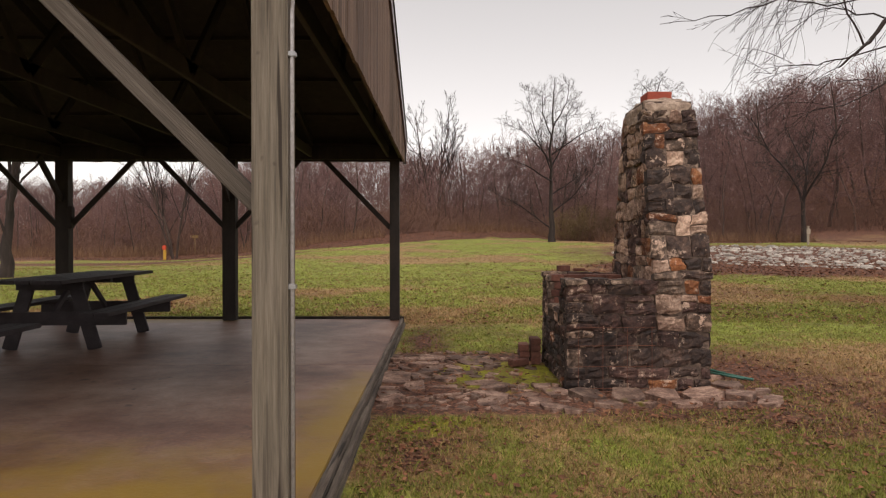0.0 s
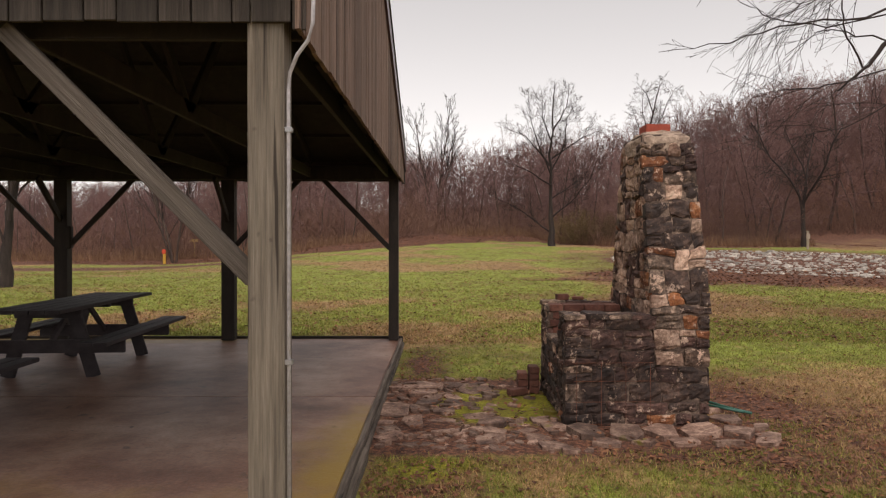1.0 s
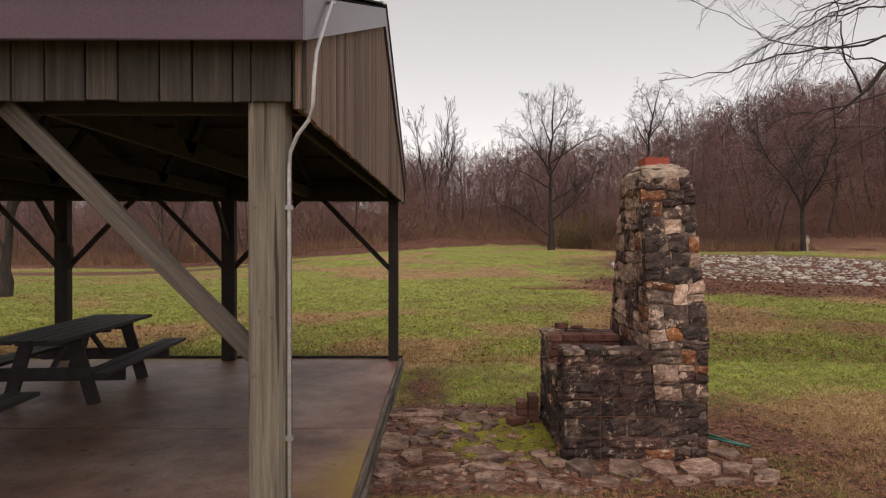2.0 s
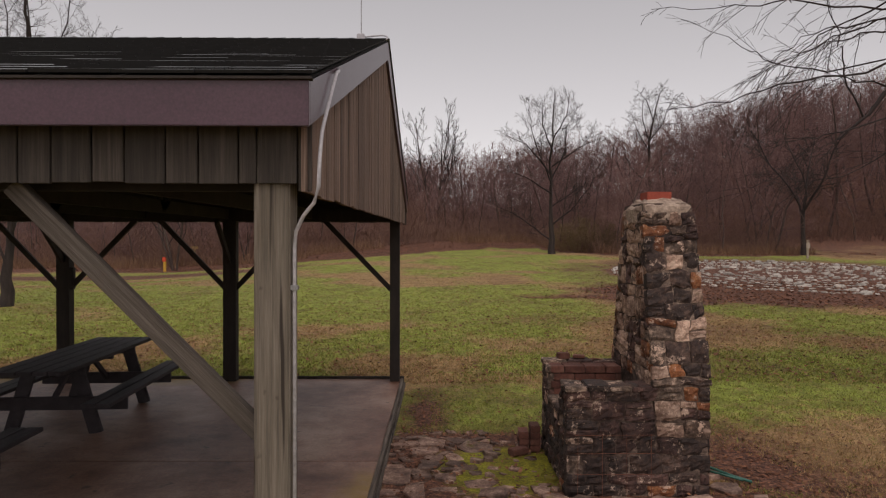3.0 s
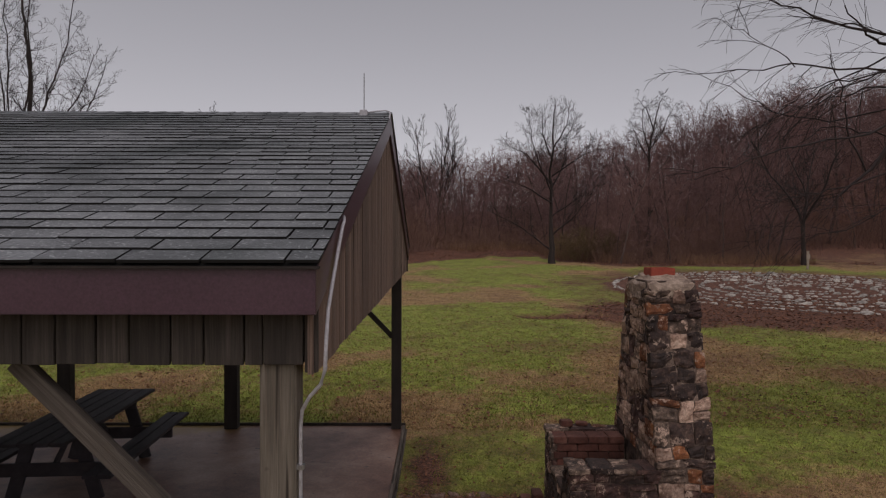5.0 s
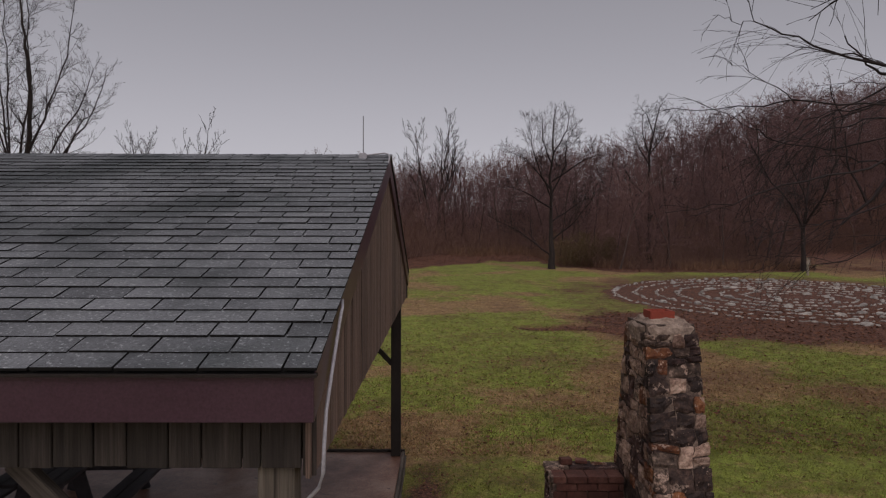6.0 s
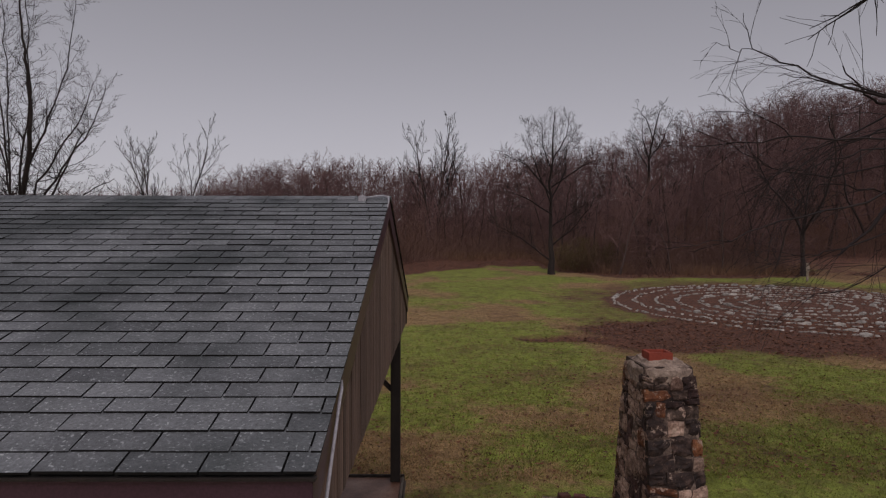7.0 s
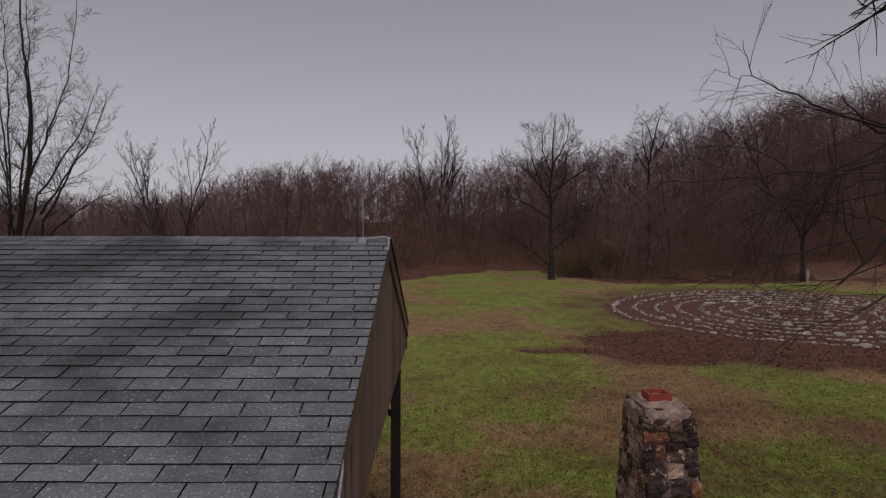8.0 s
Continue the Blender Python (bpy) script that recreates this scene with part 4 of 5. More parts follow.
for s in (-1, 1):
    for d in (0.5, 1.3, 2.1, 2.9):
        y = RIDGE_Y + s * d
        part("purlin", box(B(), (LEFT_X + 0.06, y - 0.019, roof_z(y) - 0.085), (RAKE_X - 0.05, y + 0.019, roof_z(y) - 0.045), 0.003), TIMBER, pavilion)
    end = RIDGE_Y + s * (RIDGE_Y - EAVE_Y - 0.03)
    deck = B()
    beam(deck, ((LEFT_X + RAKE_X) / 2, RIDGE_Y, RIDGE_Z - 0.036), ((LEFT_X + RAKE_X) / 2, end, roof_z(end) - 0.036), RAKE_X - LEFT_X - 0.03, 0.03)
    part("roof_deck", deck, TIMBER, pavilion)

# fascia and rake boards
for s in (-1, 1):
    y = RIDGE_Y + s * (RIDGE_Y - EAVE_Y - 0.02)
    part("fascia", box(B(), (LEFT_X, y - 0.012, EAVE_Z - 0.19), (RAKE_X, y + 0.012, EAVE_Z - 0.022), 0.003), FASCIA, pavilion, "maroon painted fascia board")
for gx0, gx1 in ((RAKE_X - 0.022, RAKE_X), (LEFT_X, LEFT_X + 0.022)):
    for s in (-1, 1):
        bm = B()
        e = RIDGE_Y - EAVE_Y - (0.034)
        for x in (gx0, gx1):
            for d, drop in ((0, 0.03), (e, 0.03), (e, 0.195), (0, 0.195)):
                bm.verts.new((x, RIDGE_Y + s * d, roof_z(RIDGE_Y + d) - drop))
        v = list(bm.verts)
        bm.faces.new(v[:4])
        bm.faces.new(v[4:])
        for a in range(4):
            b = (a + 1) % 4
            bm.faces.new((v[a], v[b], v[4 + b], v[4 + a]))
        part("rake_board", bm, FASCIA, pavilion, "maroon painted rake board")

# one thin dark strip on each eave, modelled for the shadow line under the shingles
for s in (-1, 1):
    y = RIDGE_Y + s * (RIDGE_Y - EAVE_Y - 0.01)
    part("drip_edge", box(B(), (LEFT_X, y - 0.02, EAVE_Z - 0.022), (RAKE_X + 0.012, y + 0.02, EAVE_Z - 0.012)), TIMBER, pavilion)

# vertical boards under the eaves and in the gables
random.seed(5)
widths = [0.057, 0.156, 0.071, 0.154, 0.125, 0.158, 0.124, 0.156, 0.127]
for y, s in ((NEAR - 0.082, -1), (FAR + 0.125, 1)):
    x = RAKE_X - 0.012
    k = 0
    while x > LEFT_X + 0.05:
        w = widths[k] if k < len(widths) else (0.125, 0.154)[k % 2]
        box_lo = (max(LEFT_X, x - w + 0.007), y - 0.009, HEAD - random.uniform(-0.004, 0.004) - (0.03 if k == 0 else 0) + (0.06 if s > 0 else 0))
        part("board", box(B(), box_lo, (x, y + 0.009, EAVE_Z - 0.10), 0.002), SIDING, pavilion)
        x -= w
        k += 1
for gxc in (RAKE_X - 0.035, LEFT_X + 0.035):
    y, k = NEAR - 0.112, 0
    while y < FAR + 0.10:
        w = min((0.10, 0.13, 0.085, 0.115)[k % 4], FAR + 0.115 - y)
        bm = B()
        b = HEAD - 0.035 + 0.08 * (y - NEAR) / (FAR - NEAR) + random.uniform(-0.008, 0.004)
        d = random.uniform(-0.003, 0.003)
        y0, y1 = y, y + w - 0.006
        box(bm, (gxc - 0.010 + d, y0, b), (gxc + 0.010 + d, y1, b + 1))
        for v in bm.verts:
            if v.co.z > b + 0.5:
                v.co.z = roof_z(v.co.y) - 0.06
        part("board", bm, GABLE, pavilion)
        y += w
        k += 1
    part("gable_girt", box(B(), (gxc - 0.05 * (1 if gxc > -4 else -1) - 0.019, NEAR - 0.04, HEAD + 0.09), (gxc - 0.05 * (1 if gxc > -4 else -1) + 0.019, FAR + 0.08, HEAD + 0.2)), TIMBER, pavilion)

# board kerb round the slab
kerb = thing("slab_kerb", (-0.53, 6.0, -0.1), "weathered grey timber boards edging the concrete slab", "kerb", kind="structure")
for x0, x1, y0, y1, top in ((-0.572, -0.532, 2.35, 9.90, 0.008), (-0.528, -0.492, 2.35, 4.72, -0.03), (-0.528, -0.505, 4.45, 9.88, -0.05)):
    if y0 < 4.5 and x0 > -0.55 and top < -0.04:
        y0 = 4.73
    bm = box(B(), (x0, y0, -0.2), (x1, y1, top), 0.006)
    bmesh.ops.subdivide_edges(bm, edges=[e for e in bm.edges if e.calc_length() > 1], cuts=30, use_grid_fill=True)
    for v in bm.verts:
        v.co += Vector((0.008 * noise.noise((v.co.y * 1.1, x0, 0)) + 0.003 * noise.noise(v.co * 9), 0, 0.006 * noise.noise(v.co * 4)))
    part("board", bm, CURB, kerb)
part("board", box(B(), (LEFT_X, 9.865, -0.2), (-0.53, 9.90, 0.035), 0.004), TIMBER, kerb)

# grey conduit up the post, round the gable and along the roof edge to a small box with an air terminal
conduit = thing("conduit", (-0.57, 2.60, 0.0), "grey plastic conduit strapped to the post and gable", "conduit")
pts = [(-0.572, 2.585, 0.02), (-0.572, 2.585, 2.02), (-0.565, 2.58, 2.08), (-0.53, 2.55, 2.14), (-0.485, 2.53, 2.19), (-0.466, 2.52, 2.25), (-0.464, 2.53, 2.36),
       (-0.468, 2.60, 2.47), (-0.468, 2.72, 2.58), (-0.468, 2.86, 2.70), (-0.468, 2.98, 2.80), (-0.472, 3.06, 2.825)]
part("pipe", tube(B(), pts + [(-0.482, 3.12, 2.85)], 0.0078, 8), PIPE, conduit, smooth=True)
part("pipe", tube(B(), [(-0.476, 5.80, roof_z(5.80) + 0.004), (-0.476, 5.98, roof_z(5.98) + 0.012), (-0.490, 6.06, RIDGE_Z - 0.012), (-0.53, 6.09, RIDGE_Z + 0.004), (-0.60, 6.08, RIDGE_Z - 0.004), (-0.69, 6.06, RIDGE_Z - 0.02)], 0.007, 8), PIPE, conduit, smooth=True)
for z in (0.06, 0.95, 1.85):
    part("strap", box(B(), (-0.588, 2.572, z), (-0.556, 2.60, z + 0.02), 0.003), STEEL, conduit)
aerial = thing("roof_aerial", (-0.72, 6.13, RIDGE_Z), "small white box with a thin metal rod on the ridge", "aerial")
part("junction_box", box(B(), (-0.755, 6.00, roof_z(6.0) - 0.01), (-0.685, 6.07, RIDGE_Z - 0.004), 0.008), PIPE, aerial)
part("rod", tube(B(), [(-0.72, 6.06, RIDGE_Z - 0.01), (-0.72, 6.06, RIDGE_Z + 0.335)], 0.0045, 6), STEEL, aerial)
power = thing("switch_box", (-5.36, 9.70, 1.4), "small dark metal switch box fixed to a post", "switch box")
part("case", box(B(), (-5.405, 9.67, 1.34), (-5.335, 9.75, 1.66), 0.006), TIMBER, power)
part("cover", box(B(), (-5.40, 9.655, 1.36), (-5.34, 9.669, 1.64), 0.004), TIMBER, power)


# ---- picnic tables ----
def picnic_table(m, label):
    """A 2.44 m A-frame table with two benches, long side along y."""
    t = thing("picnic_table", (0, 0, 0), label, "picnic table", "tables under the pavilion")
    for k in range(5):
        x = -0.30 + 0.15 * k
        part("tabletop_plank", box(B(), (x - 0.070, -1.22, 0.722), (x + 0.070, 1.22, 0.76), 0.006), DARKWOOD, t)
    for s in (-1, 1):
        for k in range(2):
            x = s * (0.60 + 0.145 * k)
            part("bench_plank", box(B(), (x - 0.068, -1.22, 0.402), (x + 0.068, 1.22, 0.44), 0.006), DARKWOOD, t)
    for y in (-0.67, 0.67):
        for s in (-1, 1):
            part("leg", beam(B(), (s * 0.44, y + 0.02, 0.0), (s * 0.23, y + 0.02, 0.722), 0.038, 0.14, (s, 0, 0.5)), DARKWOOD, t)
        part("bench_bearer", box(B(), (-0.78, y - 0.040, 0.262), (0.78, y - 0.002, 0.402), 0.006), DARKWOOD, t)
        part("top_cleat", box(B(), (-0.34, y - 0.040, 0.632), (0.34, y - 0.002, 0.722), 0.006), DARKWOOD, t)
        part("stay", beam(B(), (0, y - 0.02, 0.33), (0, y * 0.25, 0.715), 0.06, 0.04, (1, 0, 0)), DARKWOOD, t)
    part("centre_cleat", box(B(), (-0.34, -0.03, 0.68), (0.34, 0.03, 0.722), 0.006), DARKWOOD, t)
    t.matrix_basis = m
    return t


picnic_table(pose(-4.13, 7.68, 0, 0, 0, 3.5), "dark weathered wooden picnic table with attached benches on the slab")
picnic_table(pose(-4.16, 4.45, 0, 0, 0, 3.0), "dark weathered wooden picnic table close to the pavilion posts")

# ---- shingles: tabs 305 mm wide, 127 mm to the weather ----
ROWS_UP, TAB, EXPOSE = 30, 0.305, 0.1275
random.seed(11)
for s in (-1, 1):
    roof = part("roof_slope", beam(B(), ((LEFT_X + RAKE_X) / 2, RIDGE_Y, RIDGE_Z - 0.018), ((LEFT_X + RAKE_X) / 2, RIDGE_Y + s * (RIDGE_Y - EAVE_Y - 0.01), EAVE_Z - 0.015), RAKE_X - LEFT_X, 0.006), FELT, pavilion)
    verts, faces = [], []
    tabs = []
    way = Vector((0, -s, SLOPE)).normalized()
    up = Vector((0, s * SLOPE, 1)).normalized()
    foot = Vector((0, RIDGE_Y + s * (RIDGE_Y - EAVE_Y), EAVE_Z))
    for r in range(ROWS_UP):
        x = RAKE_X + 0.012
        cut = (0.42 + r * 0.5 + r * 0.06 + 0.03 * random.uniform(-1, 1)) % 1 * TAB
        sag = random.uniform(-0.006, 0.006)
        while x > LEFT_X - 0.01:
            w = TAB if x < RAKE_X else max(0.05, cut)
            a = max(LEFT_X - 0.012, x - w)
            tabs.append((r, a + 0.009, x, sag + random.uniform(-0.003, 0.003), random.uniform(0, 0.006)))
            x = a if a > LEFT_X - 0.011 else LEFT_X - 1
    rest_v, rest_f = [], []
    for r, a, b, sag, lift in tabs:
        lo = foot + way * (r * EXPOSE + sag)
        hi = foot + way * ((r + 1) * EXPOSE + 0.04)
        t = 0.009 + lift
        corner = [(a, lo, 0.0), (b, lo, 0.0), (b, hi, 0.0), (a, hi, 0.0), (a, lo, t), (b, lo, t), (b, hi, 0.002), (a, hi, 0.002)]
        vv = [Vector((x, p.y, p.z)) + up * h for x, p, h in corner]
        quads = [(4, 5, 6, 7), (0, 1, 5, 4), (1, 2, 6, 5), (3, 0, 4, 7)]
        if s < 0 and a > -2.75:
            mid = (vv[0] + vv[2]) / 2
            me = bpy.data.meshes.new("shingle")
            me.from_pydata([p - mid for p in vv], [], quads)
            me.materials.append(SHINGLE)
            me.materials.append(FELT)
            me.polygons.foreach_set("material_index", [0, 1, 1, 1])
            ob = new("shingle", me)
            ob.parent = roof
            ob.location = mid - ORIGIN[roof]
        else:
            k = len(rest_v)
            rest_v += vv
            rest_f += [tuple(k + i for i in q) for q in quads]
    me = bpy.data.meshes.new("shingle_field")
    me.from_pydata(rest_v, [], rest_f)
    me.materials.append(SHINGLES_JOINED)
    me.materials.append(FELT)
    me.polygons.foreach_set("material_index", [0, 1, 1, 1] * (len(rest_f) // 4))
    ob = new("shingle_field", me)
    ob.parent = pavilion
    ob.location = -ORIGIN[pavilion]
    tagged(ob, kind="stuff")
x = RAKE_X + 0.012
while x > LEFT_X:
    a = max(LEFT_X - 0.01, x - 0.16)
    cap = B()
    rows = [[cap.verts.new((xx, RIDGE_Y + d, RIDGE_Z - abs(d) * SLOPE + h)) for d in (-0.14, -0.02, 0.02, 0.14)] for xx, h in ((a, 0.006), (x, 0.011), (x, 0.004), (a, 0.0))]
    for r0, r1 in zip(rows, rows[1:]):
        for k in range(3):
            cap.faces.new((r0[k], r0[k + 1], r1[k + 1], r1[k]))
    part("ridge_shingle", cap, SHINGLE, pavilion)
    x = a

# ---- the stone barbecue with its chimney ----
bbq = thing("stone_barbecue", (1.7, 6.2, -0.1), "rubble stone outdoor fireplace with tall tapering chimney", "fireplace")
FX0, FX1, FY0, FY1, FTOP = 1.07, 2.30, 5.58, 6.95, 0.82    # firebox
SX0 = 1.80                                                  # left face of the shaft
STOP = 2.42                                                 # top of the shaft


def shaft_y(z):
    k = max(0.0, (z - FTOP) / (STOP - FTOP))
    return 5.58 + 0.33 * k, 6.95 - 0.43 * k


def shaft_x(z):
    k = max(0.0, (z - FTOP) / (STOP - FTOP))
    return SX0 - 0.005 * k, 2.315 - 0.045 * k


core = B()
box(core, (FX0 + 0.022, FY0 + 0.022, -0.2), (FX1 - 0.022, FY1 - 0.022, 0.50))
box(core, (FX0 + 0.022, FY0 + 0.022, 0.503), (SX0 + 0.01, FY0 + 0.30, FTOP - 0.03))
box(core, (FX0 + 0.022, FY1 - 0.40, 0.503), (SX0 + 0.01, FY1 - 0.022, FTOP - 0.03))
vs = []
for z in (0.505, FTOP, STOP - 0.03):
    (x0, x1), (y0, y1) = shaft_x(z), shaft_y(z)
    i = 0.022
    vs.append([core.verts.new(p) for p in ((x0 + i, y0 + i, z), (x1 - i, y0 + i, z), (x1 - i, y1 - i, z), (x0 + i, y1 - i, z))])
for a, b in zip(vs, vs[1:]):
    for k in range(4):
        core.faces.new((a[k], a[(k + 1) % 4], b[(k + 1) % 4], b[k]))
core.faces.new(vs[-1])
bmesh.ops.subdivide_edges(core, edges=core.edges[:], cuts=13, use_grid_fill=True)
for v in core.verts:
    v.co += Vector((noise.noise(v.co * 8), noise.noise(v.co * 8 + Vector((4, 0, 0))), 0)) * 0.010
part("mortar_core", core, MORTAR, bbq)


stone_count = 0


def warp(a, z, out):
    """Bends the courses, so that no joint runs straight."""
    k = 17.0 if abs(out[0]) > 0.5 else 3.0
    calm = 0.35 + 0.35 * smooth((z - 0.7) / 0.3)
    return (calm * 0.070 * noise.noise((a * 4.6, z * 4.6, k)) + 0.016 * noise.noise((a * 13, z * 13, k + 5)),
            calm * 0.060 * noise.noise((a * 4.6, z * 4.6, k + 9)) + 0.014 * noise.noise((a * 13, z * 13, k + 14)))


def stone(a, z, w, h, ends, place, out, kind, parent, rng):
    """Lays one rough stone with its face towards out: a grid that bulges, and sides that run back into the mortar."""
    global stone_count
    stone_count += 1
    out = Vector(out).normalized()
    proud = rng.uniform(-0.001, 0.013)
    tilt_a, tilt_z = rng.uniform(-0.07, 0.07), rng.uniform(-0.07, 0.07)
    n = 6
    joint = rng.uniform(0.001, 0.008)
    verts, faces = [], []
    for i in range(n):
        for j in range(n):
            u, v = i / (n - 1) * 2 - 1, j / (n - 1) * 2 - 1
            r = max(abs(u), abs(v))
            pinch = 1 - 0.03 * (u * u * v * v)
            aa, zz = a + u * pinch * (w / 2 - joint), z + v * pinch * (h / 2 - joint)
            da, dz = warp(aa, zz, out)
            fade = smooth(min(aa - ends[0], ends[1] - aa) / 0.10)
            p = Vector(place(aa + da * fade, zz + dz))
            depth = proud + tilt_a * u * w / 2 + tilt_z * v * h / 2 - (0.010 * r ** 6)
            depth += 0.014 * noise.noise(p * 9 + Vector((stone_count, 0, 0))) + 0.017 * noise.noise(p * 24) + 0.008 * noise.noise(p * 55)
            verts.append(p + out * depth)
    for i in range(n - 1):
        for j in range(n - 1):
            s = i * n + j
            faces.append((s, s + n, s + n + 1, s + 1))
    rim = [i * n for i in range(n)] + [(n - 1) * n + j for j in range(1, n)] + [i * n + n - 1 for i in range(n - 2, -1, -1)] + [j for j in range(n - 2, 0, -1)]
    base = len(verts)
    verts += [verts[k] - out * 0.09 for k in rim]
    for k in range(len(rim)):
        m = (k + 1) % len(rim)
        faces.append((rim[k], base + k, base + m, rim[m]))
    mid = sum(verts, Vector()) / len(verts)
    me = bpy.data.meshes.new("stone")
    me.from_pydata([p - mid for p in verts], [], faces)
    me.materials.append(STONES[kind])
    ob = new("stone", me)
    ob.parent = parent
    ob.location = mid - ORIGIN[parent]
    return ob


def lay_face(a0, a1, place, out, z0, z1, pick, rng, h_range=(0.075, 0.165), w_range=(0.09, 0.27)):
    """Courses of stones over a face; a0(z), a1(z): its ends; place(a, z): the point on it."""
    z = z0
    while z < z1 - 0.02:
        h = min(rng.uniform(*h_range), z1 - z)
        if z1 - z - h < 0.06:
            h = z1 - z
        zc = z + h / 2
        lo, hi = a0(zc), a1(zc)
        a = lo
        while a < hi - 0.01:
            w = min(rng.uniform(*w_range), hi - a)
            if hi - a - w < 0.08:
                w = hi - a
            n = 2 if h > 0.125 and rng.random() < 0.3 else 1
            cut = rng.uniform(0.35, 0.65) if n == 2 else 1.0
            for k in range(n):
                hh = h * (cut if k == 0 else 1 - cut)
                zz = z + (hh / 2 if k == 0 else h * cut + hh / 2)
                stone(a + w / 2, zz, w, hh, (lo, hi), place, out, pick(a + w / 2, zz, rng), bbq, rng)
            a += w
        z += h


def near_pick(spots, weights):
    def pick(a, z, rng):
        for sa, sz, r, kind in spots:
            if math.hypot(a - sa, z - sz) < r:
                return kind
        return rng.choices(["grey", "pale", "dark", "rust", "plum"], weights)[0]
    return pick


rng = random.Random(3)
# front of the firebox: sooty under the grate, paler beside it
sooty, smeared = near_pick([(1.35, 0.75, 0.2, "plum")], [0.8, 0.15, 6, 0.1, 6]), near_pick([(2.0, 0.55, 0.1, "pale")], [4, 1.4, 3, 1.0, 4.5])
lay_face(lambda z: FX0, lambda z: FX1, lambda a, z: (a, FY0 + 0.01, z), (0, -1, 0), -0.13, FTOP, lambda a, z, r: (smeared if a > 1.86 else sooty)(a, z, r), rng, (0.09, 0.17), (0.12, 0.30))
# its left face, lower between the two walls
lay_face(lambda z: FY0 + 0.02, lambda z: FY1, lambda a, z: (FX0 + 0.01, a, z), (-1, 0, 0), -0.13, 0.52, near_pick([], [1.5, 0.8, 7, 0.3, 3]), rng)
lay_face(lambda z: FY0 + 0.02, lambda z: FY0 + 0.33, lambda a, z: (FX0 + 0.01, a, z), (-1, 0, 0), 0.52, FTOP, near_pick([], [2, 1, 4, 0.5, 3]), rng)
lay_face(lambda z: FY1 - 0.42, lambda z: FY1, lambda a, z: (FX0 + 0.01, a, z), (-1, 0, 0), 0.52, FTOP, near_pick([], [2, 1, 2, 1.5, 3]), rng)
# shaft: front, left, right and back
lay_face(lambda z: shaft_x(z)[0], lambda z: shaft_x(z)[1], lambda a, z: (a, shaft_y(z)[0] + 0.01, z), (0, -1, 0.21), FTOP, STOP - 0.085,
         near_pick([(1.95, 2.1, 0.09, "rust"), (1.97, 1.0, 0.09, "rust"), (2.12, 1.0, 0.16, "dark"), (2.2, 1.25, 0.14, "pale"), (2.0, 1.6, 0.22, "dark"), (2.16, 2.22, 0.07, "rust"), (1.9, 2.35, 0.15, "grey"), (2.2, 1.72, 0.06, "rust"), (2.1, 1.3, 0.1, "pale"), (2.05, 2.3, 0.1, "pale")], [4, 3.5, 2.2, 1.0, 4.5]), rng, (0.07, 0.19), (0.08, 0.24))
lay_face(lambda z: shaft_y(z)[0] + 0.03, lambda z: shaft_y(z)[1], lambda a, z: (shaft_x(z)[0] + 0.01, a, z), (-1, 0, 0.02), FTOP - 0.04, STOP - 0.085,
         near_pick([(6.1, 1.45, 0.2, "pale"), (6.2, 1.2, 0.17, "plum"), (6.6, 1.0, 0.15, "pale"), (6.0, 1.75, 0.1, "rust"), (6.3, 2.2, 0.2, "pale")], [2, 7, 0.8, 1.6, 3]), rng, (0.07, 0.24), (0.09, 0.26))
lay_face(lambda z: shaft_y(z)[0] + 0.05, lambda z: shaft_y(z)[1], lambda a, z: (shaft_x(z)[1] - 0.01, a, z), (1, 0, 0.04), FTOP, STOP - 0.085, near_pick([], [3, 2, 3, 1, 2]), rng, (0.2, 0.28), (0.3, 0.45))
lay_face(lambda z: FY0 + 0.03, lambda z: FY1, lambda a, z: (FX1 - 0.01, a, z), (1, 0, 0), -0.13, FTOP, near_pick([], [3, 2, 3, 1, 2]), rng, (0.2, 0.28), (0.3, 0.5))
lay_face(lambda z: FX0, lambda z: FX1, lambda a, z: (a, FY1 - 0.01, z), (0, 1, 0), -0.13, FTOP, near_pick([], [3, 2, 3, 1, 2]), rng, (0.22, 0.3), (0.3, 0.5))
lay_face(lambda z: shaft_x(z)[0], lambda z: shaft_x(z)[1], lambda a, z: (a, shaft_y(z)[1] - 0.01, z), (0, 1, 0.3), FTOP, STOP - 0.085, near_pick([], [3, 2, 3, 1, 2]), rng, (0.22, 0.3), (0.25, 0.4))
# mortar cap and flue
cap = B()
box(cap, (-1, -1, -1), (1, 1, 1))
bmesh.ops.subdivide_edges(cap, edges=cap.edges[:], cuts=9, use_grid_fill=True)
for v in cap.verts:
    u, w, h = v.co
    corner = 1 - 0.10 * u * u * w * w
    slump = 1 - 0.30 * smooth(h) ** 1.5
    z = STOP - 0.085 + 0.125 * h - 0.035 * smooth(h) * max(u * u, w * w)
    p = Vector((2.032 + 0.242 * u * corner * slump, 6.205 + 0.312 * w * corner * slump, z))
    v.co = p + Vector((noise.noise(p * 9), noise.noise(p * 9 + Vector((9, 0, 0))), noise.noise(p * 8 + Vector((0, 5, 0))))) * 0.022 + Vector((noise.noise(p * 26), noise.noise(p * 26 + Vector((3, 0, 0))), noise.noise(p * 26 + Vector((0, 3, 0))))) * 0.008
part("mortar_cap", cap, CAP, bbq, "pale weathered mortar cap")
flue = B()
for a, b in (((1.885, 6.02), (2.105, 6.045)), ((1.885, 6.215), (2.105, 6.24)), ((1.885, 6.045), (1.91, 6.215)), ((2.08, 6.045), (2.105, 6.215))):
    box(flue, (*a, STOP - 0.1), (*b, STOP + 0.08), 0.004)
part("flue_tile", flue, CLAY, bbq, "square red clay flue liner")

